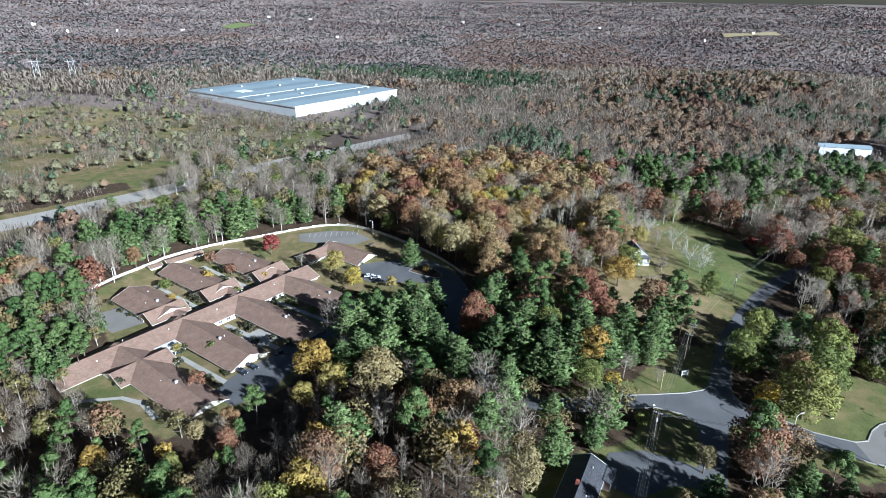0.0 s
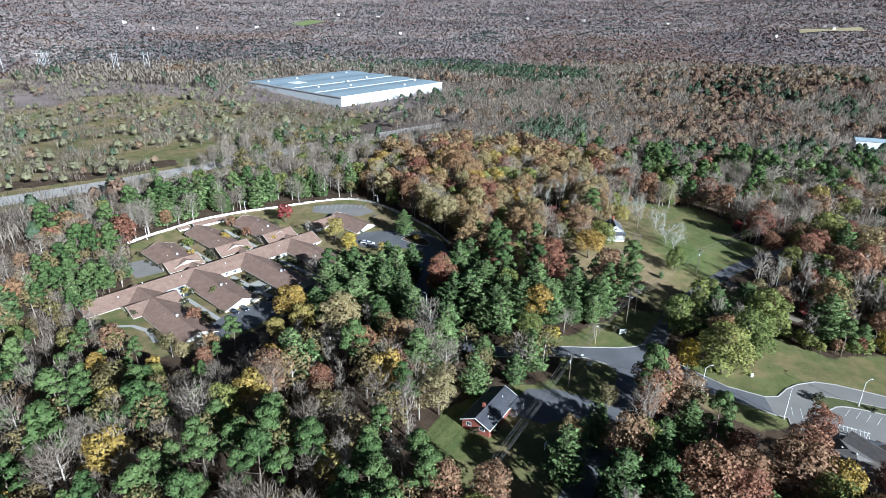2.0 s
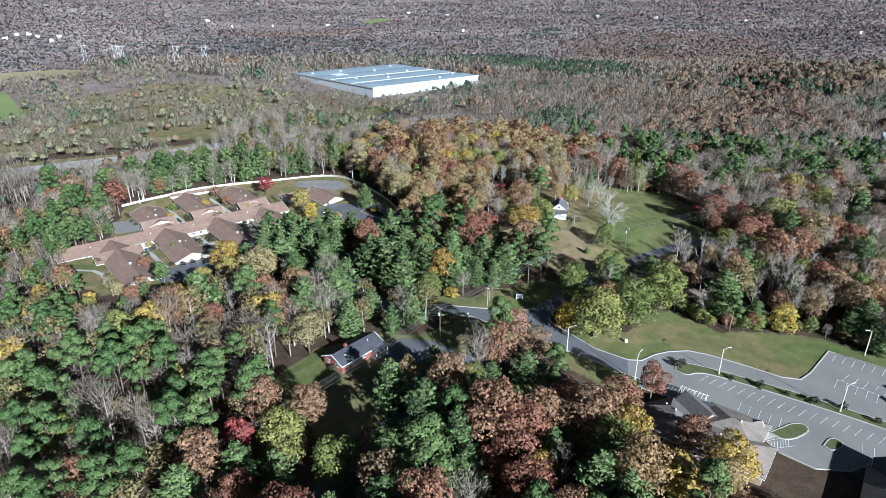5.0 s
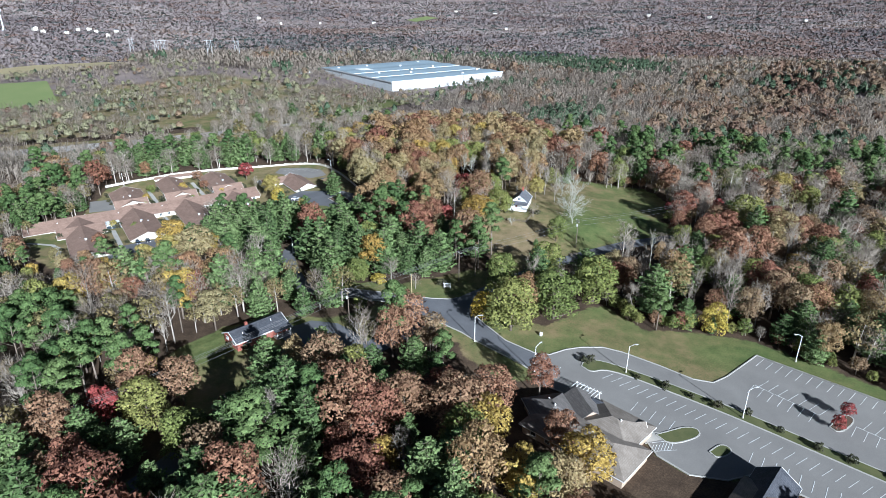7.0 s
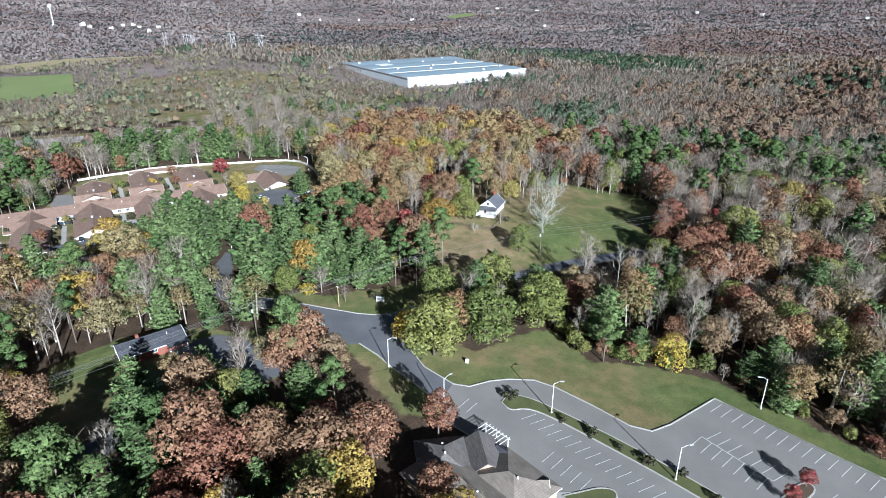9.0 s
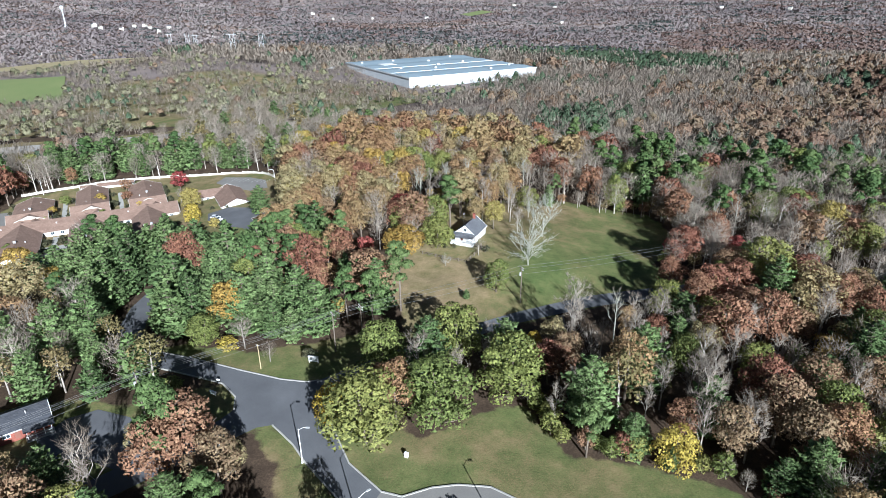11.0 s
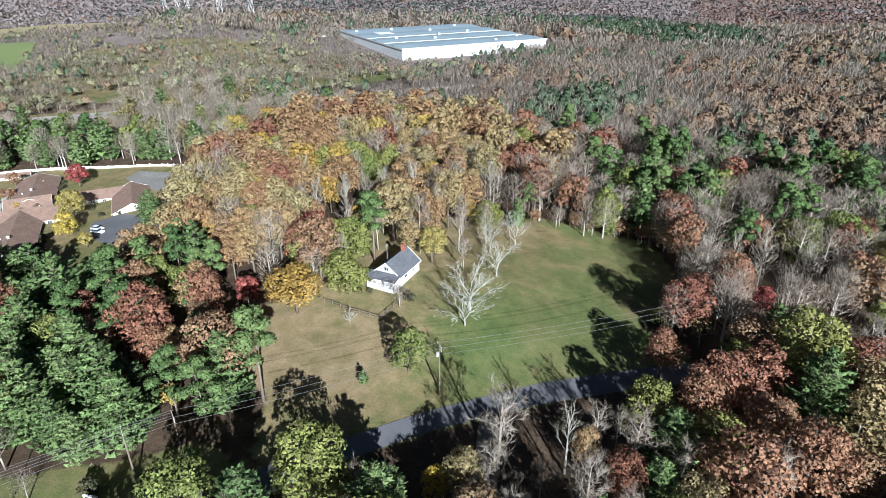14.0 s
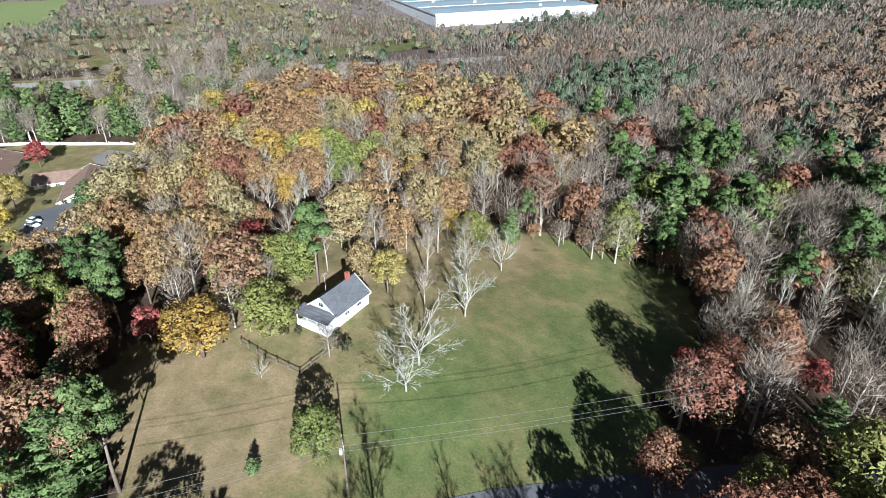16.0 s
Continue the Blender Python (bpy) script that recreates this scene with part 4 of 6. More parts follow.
def wires(line, offsets, high, label):
    for a, b in zip(line, line[1:]):
        d = (Vector(b) - Vector(a)).normalized()
        n = Vector((-d.y, d.x))
        for off, dz in offsets:
            p = Vector((a[0] + n.x * off, a[1] + n.y * off, height(*a) + high + dz))
            q = Vector((b[0] + n.x * off, b[1] + n.y * off, height(*b) + high + dz))
            k = 10
            pts = [p.lerp(q, i / k) - Vector((0, 0, 4 * (p - q).length * 0.012 * (i / k) * (1 - i / k))) for i in range(k + 1)]
            s = Shape().tube(pts, [0.026] * (k + 1), 4)
            tagged(new("power_line", s.mesh("power_line", WIRE)), label, "wire", "wires of the power line", "structure")


wires(LINE_A, ((-1.1, 0.3 - 0.4), (-0.45, -0.1), (0.45, -0.1), (1.1, -0.1), (0.1, -2.2)), 12.0, "thin pale power line between poles")
wires(LINE_B, ((-1.0, -0.1), (1.0, -0.1), (0.1, -2.4)), 12.0, "thin pale power line between poles")
wires([(57.5, 135.2), (87.5, 129.5)], ((-0.3, -0.2), (0.3, -0.2)), 11.6, "thin pale power line between poles")


# ---------------------------------------------------------------- fences, signs and small things
def wall_fence(line, high=1.25):
    """A cream panel fence, panel by panel, with posts."""
    o = thing("perimeter_fence", "cream panel fence round the care home grounds", "fence", at=(0, 0, 0))
    for a, b in zip(line, line[1:]):
        a, b = Vector(a), Vector(b)
        n = max(1, round((b - a).length / 4.5))
        turn = math.degrees(math.atan2(b.y - a.y, b.x - a.x))
        for i in range(n):
            p, q = a.lerp(b, i / n), a.lerp(b, (i + 1) / n)
            c, z = (p + q) / 2, min(height(p.x, p.y), height(q.x, q.y))
            l = (q - p).length / 2
            m = pose(c.x, c.y, z, 0, 0, turn)
            part("panel", Shape().box(-l + 0.1, -0.06, -0.4, l - 0.1, 0.06, high, m).box(-l + 0.1, -0.1, high, l - 0.1, 0.1, high + 0.08, m), FENCE_WALL, o)
            part("post", Shape().box(-l - 0.1, -0.13, -0.4, -l + 0.1, 0.13, high + 0.2, m), WHITE, o)
    return o


wall_fence(smooth([(-150, 233), (-145, 246), (-139, 256), (-132, 270), (-113, 286), (-98, 293), (-85, 299.5), (-74, 304), (-60, 306), (-49, 303), (-36.5, 294), (-24.5, 284), (-7, 267.5), (2, 256), (9, 244)], 1))
rail_wood = surface("split_rail", (0.11, 0.085, 0.065), (0.21, 0.17, 0.13), 1.0, 0.9)
for line in (((76, 236.5), (84, 236), (93, 236.4)), ((93, 236.4), (94, 247.5))):
    o = thing("rail_fence", "weathered split rail fence on the lawn", "fence")
    for a, b in zip(line, line[1:]):
        a, b = Vector(a), Vector(b)
        n = max(1, round((b - a).length / 2.6))
        for i in range(n + 1):
            p = a.lerp(b, i / n)
            z = height(p.x, p.y)
            part("post", Shape().box(p.x - 0.09, p.y - 0.09, z - 0.3, p.x + 0.09, p.y + 0.09, z + 1.25), rail_wood, o)
            if i < n:
                q = a.lerp(b, (i + 1) / n)
                for h in (0.45, 1.0):
                    part("rail", Shape().tube([(p.x, p.y, z + h), (q.x, q.y, height(q.x, q.y) + h)], [0.07, 0.07], 5), rail_wood, o)


def sign(x, y, turn, w, h, lift, label, mat=None):
    o = thing("sign", label, "sign", at=(x, y, height(x, y)), turn=turn)
    part("board", Shape().box(-w / 2, -0.12, lift, w / 2, 0.12, lift + h).box(-w / 2 - 0.1, -0.16, lift + h, w / 2 + 0.1, 0.16, lift + h + 0.1), mat or WHITE, o)
    for s in (-1, 1):
        part("post", Shape().box(s * (w / 2 - 0.15) - 0.08, -0.08, -0.3, s * (w / 2 - 0.15) + 0.08, 0.08, lift), WHITE, o)
    for i in range(3):
        part("lettering", Shape().box(-w * 0.36, -0.135, lift + h * (0.25 + 0.22 * i), w * 0.36, -0.121, lift + h * (0.33 + 0.22 * i)), BLACK, o, "dark line of lettering")
    return o


sign(78.9, 169.6, 20, 2.6, 1.5, 0.5, "white monument sign on the corner lawn")
sign(65.2, 148.2, 0, 1.8, 0.8, 0.2, "low white sign on the junction lawn")
sign(49.6, 107, 70, 1.4, 1.2, 0.5, "small white sign beside the road")
bell_box = thing("utility_box", "small white utility box on the verge", "box", at=(116.8, 151, height(116.8, 151)))
part("cabinet", Shape().box(-0.4, -0.3, -0.1, 0.4, 0.3, 1.0).box(-0.45, -0.35, 1.0, 0.45, 0.35, 1.1), WHITE, bell_box)
mailbox = thing("mailbox", "white mailbox on a post at the junction", "mailbox", at=(63.2, 152.0, height(63, 152)))
part("post", Shape().box(-0.06, -0.06, -0.3, 0.06, 0.06, 1.0), WHITE, mailbox)
part("box", Shape().tube([(-0.35, 0, 1.2), (0.35, 0, 1.2)], [0.25, 0.25], 10), WHITE, mailbox)


def car(x, y, turn, colour, label):
    paint = surface("car_paint_" + colour[0], colour[1], colour[2], 1.0, 0.25, 0.1, bump=0, spec=0.6)
    o = thing("car", label, "car", "parked cars", (x, y, height(x, y) + 0.1), turn)
    side = [(-2.2, 0.35), (-2.25, 0.75), (-1.9, 0.95), (1.0, 1.0), (2.15, 0.8), (2.25, 0.4)]
    s = Shape()
    for a, b in (((-0.88, 1), (0.88, -1)),):
        l = [(u, -0.88, z) for u, z in side]
        r = [(u, 0.88, z) for u, z in side]
        s.face(*l[::-1]), s.face(*r)
        for i in range(len(side)):
            j = (i + 1) % len(side)
            s.face(l[i], l[j], r[j], r[i])
    body = part("body", s, paint, o)
    c = Shape()
    lo, hi = [(-1.75, 0.95), (0.95, 1.0)], [(-1.25, 1.45), (0.35, 1.45)]
    q = [(-1.75, -0.8, 0.96), (0.95, -0.8, 0.99), (0.35, -0.65, 1.45), (-1.25, -0.65, 1.45)]
    w = [(u, -v, z) for u, v, z in q]
    c.face(*q), c.face(*w[::-1])
    for i in range(1, 4):
        c.face(q[i], q[(i + 1) % 4], w[(i + 1) % 4], w[i])
    part("windows", c, GLASS, body)
    part("roof", Shape().box(-1.25, -0.64, 1.45, 0.35, 0.64, 1.5), paint, body)
    for u in (-1.4, 1.4):
        for v in (-0.8, 0.8):
            part("wheel", Shape().tube([(u, v - 0.11, 0.32), (u, v + 0.11, 0.32)], [0.33, 0.33], 12), BLACK, o)
    for v in (-0.6, 0.6):
        part("headlight", Shape().box(2.14, v - 0.18, 0.58, 2.24, v + 0.18, 0.74), WHITE, o)
    return o


DARK_CAR = ("dark", (0.02, 0.022, 0.03), (0.03, 0.033, 0.042))
WHITE_CAR = ("white", (0.7, 0.7, 0.7), (0.78, 0.78, 0.78))
car(-67.2, 172.6, -36, DARK_CAR, "dark blue sedan parked by the care home")
car(-64.6, 175.8, -36, DARK_CAR, "dark blue sedan parked by the care home")
car(-57.2, 184.6, 20, DARK_CAR, "black sedan parked under the care home wing")
car(-33.5, 247.2, 15, WHITE_CAR, "white sedan parked in the care home lot")
car(-30.5, 245.4, 15, WHITE_CAR, "white sedan parked in the care home lot")
car(-15.4, 258.8, 10, WHITE_CAR, "white sedan stopped on the turning drive")


# walks in the courts of the care home
for u, v0, v1, half in ((-19, -17, -46, 1.0), (5.2, -9, -40, 1.1), (29.8, -9, -42, 1.0), (7, 12, 44, 1.0), (31.3, 12, 46, 1.0)):
    pts = [home.matrix_world @ Vector(q) for q in ((u - half, v0, 0), (u + half, v0, 0), (u + half, v1, 0), (u - half, v1, 0))]
    tagged(sheet("garden_path", [(p.x, p.y) for p in pts], 0.07, CONCRETE, 3.0), "pale concrete garden path in a court of the care home", "path", kind="structure")
pts = [home.matrix_world @ Vector(q) for q in ((-1, -22, 0), (11, -22, 0), (11, -34, 0), (-1, -34, 0))]
tagged(sheet("patio", [(p.x, p.y) for p in pts], 0.06, CONCRETE, 3.0), "pale concrete patio in a court of the care home", "patio", kind="structure")


# ---------------------------------------------------------------- far structures
def pylon(x, y, high):
    o = thing("power_pylon", "tall pale steel power pylon beyond the woods", "pylon", "far power line", (x, y, height(x, y)), 30)
    for s in (-3.2, 3.2):
        part("leg", Shape().tube([(s, 0, -1), (s * 0.9, 0, high)], [0.34, 0.22], 6), STEEL, o)
    part("crossarm", Shape().box(-6.5, -0.2, high - 3.2, 6.5, 0.2, high - 2.8), STEEL, o)
    part("brace", Shape().tube([(-3.1, 0, high * 0.45), (2.9, 0, high - 3.5)], [0.2, 0.2], 5).tube([(3.1, 0, high * 0.45), (-2.9, 0, high - 3.5)], [0.2, 0.2], 5), STEEL, o)


for x, y, h in ((-476, 728, 34), (-452, 758, 34), (-640, 800, 36), (-655, 830, 36), (-800, 905, 38)):
    pylon(x, y, h)
tower = thing("water_tower", "white water tower on the far ridge", "water tower", at=(-1494, 1176, height(-1494, 1176)))
part("column", Shape().tube([(0, 0, -3), (0, 0, 46)], [1.7, 1.3], 12), METAL_WALL, tower)
part("tank", Shape().tube([(0, 0, 43), (0, 0, 46), (0, 0, 51), (0, 0, 54)], [1.5, 4.6, 4.6, 1.5], 16), METAL_WALL, tower)
part("skirt", Shape().tube([(0, 0, -3), (0, 0, 4)], [6, 4], 12), METAL_WALL, tower)
far_rng = random.Random(5)
for x, y, size in ((-1316, 1279, 1.6), (-1339, 1264, 1.2), (-1358, 1177, 1.4), (-1138, 1171, 1.3), (-1283, 1181, 1.2), (-1037, 1751, 1.3), (-944, 1839, 1.2), (-506, 2400, 1.6), (254, 2287, 1.4),
                   (-1186, 1848, 1.6), (-640, 2325, 1.6), (994, 2096, 2.0), (687, 1710, 1.1), (-300, 1760, 1.0),
                   (-1250, 1240, 1.1), (-1210, 1265, 1.2), (-780, 1900, 1.3), (520, 2200, 1.5), (60, 2350, 1.4), (-1420, 1205, 2.2)):
    o = thing("far_house", "small pale house among distant woods", "house", "far houses", (x, y, height(x, y) + 5), far_rng.uniform(0, 180))
    size *= 0.7
    gable_block(o, 0, 0, 0, 11 * size, 7 * size, 3.0 * size, 2.0 * size, CREAM, far_rng.choice([GREY_ROOF, DARK_ROOF, TAN_ROOF]), None, windows=0, base=-8)

# ---------------------------------------------------------------- trees
def leaves(c, u, v, out):
    """Leaf clumps: a pointed face at each centre, shaded about the crown's outward direction."""
    n = len(c)
    face = np.cross(v, u)
    v = np.where((face * out).sum(1, keepdims=True) < 0, -v, v)
    face = unit(np.cross(v, u))
    verts = np.stack([c - u, c + 0.6 * u + 0.8 * v, c + 0.6 * u - 0.8 * v], 1).reshape(-1, 3)
    return verts, np.arange(3 * n).reshape(n, 3)[:, ::1], np.repeat(unit(0.7 * unit(out) + 0.45 * face), 3, 0)


def unit(a):
    return a / np.maximum(1e-6, np.linalg.norm(a, axis=1, keepdims=True))


def lobed(rng, lobes, count, leaf):
    """Leaf clumps over the outside of a heap of lobes, given as rows of x, y, z, radius, flatness."""
    lobes = np.array(lobes)
    w = lobes[:, 3] ** 2
    pick = rng.choice(len(lobes), count * 2, p=w / w.sum())
    d = unit(rng.normal(size=(count * 2, 3)))
    d[:, 2] = np.where(d[:, 2] < -0.45, -d[:, 2], d[:, 2])
    L = lobes[pick]
    p = L[:, :3] + d * L[:, 3:4] * (0.72 + 0.36 * rng.random((count * 2, 1))) * np.stack([np.ones(len(L)), np.ones(len(L)), L[:, 4]], 1)
    keep = np.ones(len(p), bool)
    for k, l in enumerate(lobes):
        q = (p - l[:3]) / (l[3] * np.array([1, 1, l[4]]))
        keep &= ~((np.linalg.norm(q, axis=1) < 0.72) & (pick != k))
    p, d = p[keep][:count], d[keep][:count]
    n = unit(d + 0.75 * rng.normal(size=d.shape))
    u = unit(np.cross(n, rng.normal(size=d.shape)))
    v = np.cross(n, u)
    s = leaf * (0.6 + 0.8 * rng.random((len(p), 1)))
    return leaves(p, u * s, v * s, d)


def limbs(rng, H, R, base, count, r0):
    """A tapered trunk with limbs."""
    s = Shape()
    bend = rng.normal(size=2) * 0.03 * H
    top = 0.86 * H
    at = lambda u: Vector((bend[0] * u * u, bend[1] * u * u, top * u - 0.3))
    s.tube([at(0), at(0.3), at(0.65), at(1)], [r0, r0 * 0.78, r0 * 0.45, r0 * 0.12], 6)
    for i in range(count):
        u = base + (0.95 - base) * (i + rng.random()) / count
        a, p = 2.4 * i + rng.random(), at(u)
        l = R * (0.9 - 0.5 * abs(u - 0.55)) * (0.7 + 0.5 * rng.random())
        q = p + Vector((math.cos(a) * l, math.sin(a) * l, l * (0.45 + 0.5 * rng.random())))
        mid = p.lerp(q, 0.5) + Vector((0, 0, -0.06 * l))
        r = r0 * 0.42 * (1.05 - u)
        s.tube([p, mid, q], [r + 0.03, r * 0.6 + 0.02, 0.02], 4)
    return s


def broadleaf(rng, H, R, leaves, leaf, base=0.25, lobes=13, flat=0.8):
    heap = []
    for i in range(lobes):
        a, u = 2.4 * i + rng.random(), (i + 0.5) / lobes
        z = H * (base + 0.12 + (0.80 - base) * u)
        rr = R * 0.72 * math.sqrt(max(0.02, 1 - (1.65 * (u - 0.42)) ** 2)) * (0.75 + 0.4 * rng.random())
        heap.append((rr * math.cos(a), rr * math.sin(a), z, R * (0.34 + 0.18 * rng.random()), flat))
    heap.append((0, 0, H * 0.72, R * 0.55, flat))
    return limbs(rng, H, R, base, 7, 0.018 * H + 0.05), lobed(rng, heap, leaves, leaf)


def conifer(rng, H, R, levels, per, leaf):
    """A layered pine: whorls of upswept boughs, each a flat fan of needle tufts, with gaps between the whorls."""
    trunk = Shape().tube([(0, 0, -0.3), (0, 0, H * 0.5), (0, 0, H * 0.97)], [0.016 * H, 0.010 * H, 0.02], 6)
    c, u, v, o = [], [], [], []
    for i in range(levels):
        t = i / (levels - 1)
        z = H * (0.10 + 0.86 * t)
        l = R * (1 - t) ** 0.58 * min(1, 0.72 + 1.4 * t) * (0.72 + 0.42 * rng.random()) + 0.35
        n = 6 if t < 0.75 else 4
        for k in range(n):
            a = 2 * math.pi * (k + 0.5 * (i % 2)) / n + rng.normal() * 0.25
            ll = l * (0.65 + 0.5 * rng.random())
            lift = 0.16 * rng.normal() + 0.1
            trunk.tube([(0, 0, z), (0.8 * ll * math.cos(a), 0.8 * ll * math.sin(a), z + 0.16 * ll)], [0.05, 0.015], 3)
            for j in range(per):
                f = ((j + 0.9 * rng.random()) / per) ** 0.7
                wide = 0.42 * ll * (0.25 + 0.75 * math.sin(math.pi * min(1, f * 0.85 + 0.1))) * rng.normal() * 0.6
                p = np.array([math.cos(a) * ll * f - math.sin(a) * wide, math.sin(a) * ll * f + math.cos(a) * wide, z + ll * ((0.26 + lift) * f * f - 0.06) - 0.10 * abs(wide) + 0.07 * rng.normal()])
                d = np.array([math.cos(a) * 0.8 - math.sin(a) * wide * 0.5, math.sin(a) * 0.8 + math.cos(a) * wide * 0.5, 0.45]) + 0.35 * rng.normal(size=3)
                d /= np.linalg.norm(d)
                w = np.cross(d, np.array([0, 0, 1.0]) + 0.6 * rng.normal(size=3))
                w /= np.linalg.norm(w)
                s = leaf * (0.6 + 0.8 * rng.random()) * (0.75 + 0.4 * (1 - t))
                c.append(p), u.append(d * -s), v.append(w * s * 1.1), o.append((math.cos(a) * (0.3 + 0.9 * f), math.sin(a) * (0.3 + 0.9 * f), 0.75))
    return trunk, leaves(np.array(c), np.array(u), np.array(v), np.array(o))


def tall_pine(rng, H, R, leaves, leaf):
    heap = []
    for i in range(12):
        a, u = 2.4 * i + rng.random(), i / 11
        rr = R * (0.85 - 0.6 * u) * (0.6 + 0.5 * rng.random())
        heap.append((rr * math.cos(a), rr * math.sin(a), H * (0.52 + 0.43 * u), R * (0.30 + 0.14 * rng.random()), 0.6))
    return limbs(rng, H, R, 0.45, 8, 0.013 * H + 0.05), lobed(rng, heap, leaves, leaf)


def bare_tree(rng, H, R, twigs, wide=0.05, boughs=11, girth=0.0):
    """Limbs, boughs and thin twigs with no leaves, for trees further off."""
    s = limbs(rng, H, R * 0.8, 0.28, boughs, 0.014 * H + 0.04 + girth)
    c, u, v = [], [], []
    for i in range(twigs):
        a, t = rng.random() * 6.283, 0.34 + 0.62 * rng.random() ** 0.8
        spread = R * math.sqrt(max(0.03, 1 - (1.9 * (t - 0.58)) ** 2))
        f = spread * rng.random() ** 0.6
        p = np.array([math.cos(a) * f, math.sin(a) * f, H * t])
        d = np.array([math.cos(a) * 0.55, math.sin(a) * 0.55, 0.9]) + 0.4 * rng.normal(size=3)
        d *= -(0.5 + 0.9 * rng.random()) * 0.075 * H / np.linalg.norm(d)
        w = np.cross(d, rng.normal(size=3))
        w *= wide * (0.6 + 0.9 * rng.random()) / np.linalg.norm(w)
        c.append(p), u.append(d), v.append(w)
    c = np.array(c)
    return s, leaves(c, np.array(u), np.array(v) * 1.6, unit(c * np.array([1, 1, 0]) + np.array([0, 0, 1.5])))


def branching(rng, H, R, top, first, count, r0, lift, twigs, wide):
    """A leafless tree that forks three times: trunk, limbs, boughs and branches, with twigs at the ends."""
    s = Shape()
    c, u, v = [], [], []

    def grow(p, d, l, r, left):
        turn = Vector(rng.normal(size=3)) * 0.16 * l
        q = p + d * l + Vector((0, 0, 0.14 * l))
        mid = p.lerp(q, 0.5) + turn * 0.6
        s.tube([p, mid, q], [r, r * 0.75, max(0.012, r * 0.45)], 5 if left == 2 else 3)
        if left:
            for k in range(4):
                f = 0.40 + 0.6 * (k + rng.random()) / 4
                at = p.lerp(mid, f * 2) if f < 0.5 else mid.lerp(q, f * 2 - 1)
                way = (d + Vector(rng.normal(size=3)) * 0.55 + Vector((0, 0, lift))).normalized()
                grow(at, way, l * (0.42 + 0.22 * rng.random()), r * 0.5, left - 1)
        else:
            for k in range(twigs):
                at = mid.lerp(q, rng.random() * 1.1)
                way = np.array(d) + 0.7 * rng.normal(size=3) + np.array([0, 0, 0.3])
                way *= -(0.4 + 0.7 * rng.random()) * 0.055 * H / np.linalg.norm(way)
                side = np.cross(way, rng.normal(size=3))
                c.append(np.array(at) - way * 0.5), u.append(way), v.append(side * wide * (0.7 + 0.8 * rng.random()) / np.linalg.norm(side))

    bend = rng.normal(size=2) * 0.03 * H
    trunk = lambda t: Vector((bend[0] * t * t, bend[1] * t * t, H * top * t - 0.3))
    s.tube([trunk(0), trunk(0.35), trunk(0.7), trunk(1)], [r0, r0 * 0.8, r0 * 0.6, r0 * 0.3], 7)
    for i in range(count):
        t = first + (1 - first) * (i + 0.8 * rng.random()) / count
        a, p = 2.4 * i + 0.6 * rng.random(), trunk(t)
        l = R * (1.0 - 0.45 * t) * (0.62 + 0.3 * rng.random()) if top > 0.6 else R * (0.55 + 0.22 * rng.random())
        e = radians(34 + 26 * rng.random() + (16 * t if top > 0.6 else 0))
        grow(p, Vector((math.cos(a) * math.cos(e), math.sin(a) * math.cos(e), math.sin(e))), l, r0 * (0.34 if top > 0.6 else 0.5), 2)
    c = np.array(c)
    return s, leaves(c, np.array(u), np.array(v), unit(c * np.array([1, 1, 0]) + np.array([0, 0, 1.5])))


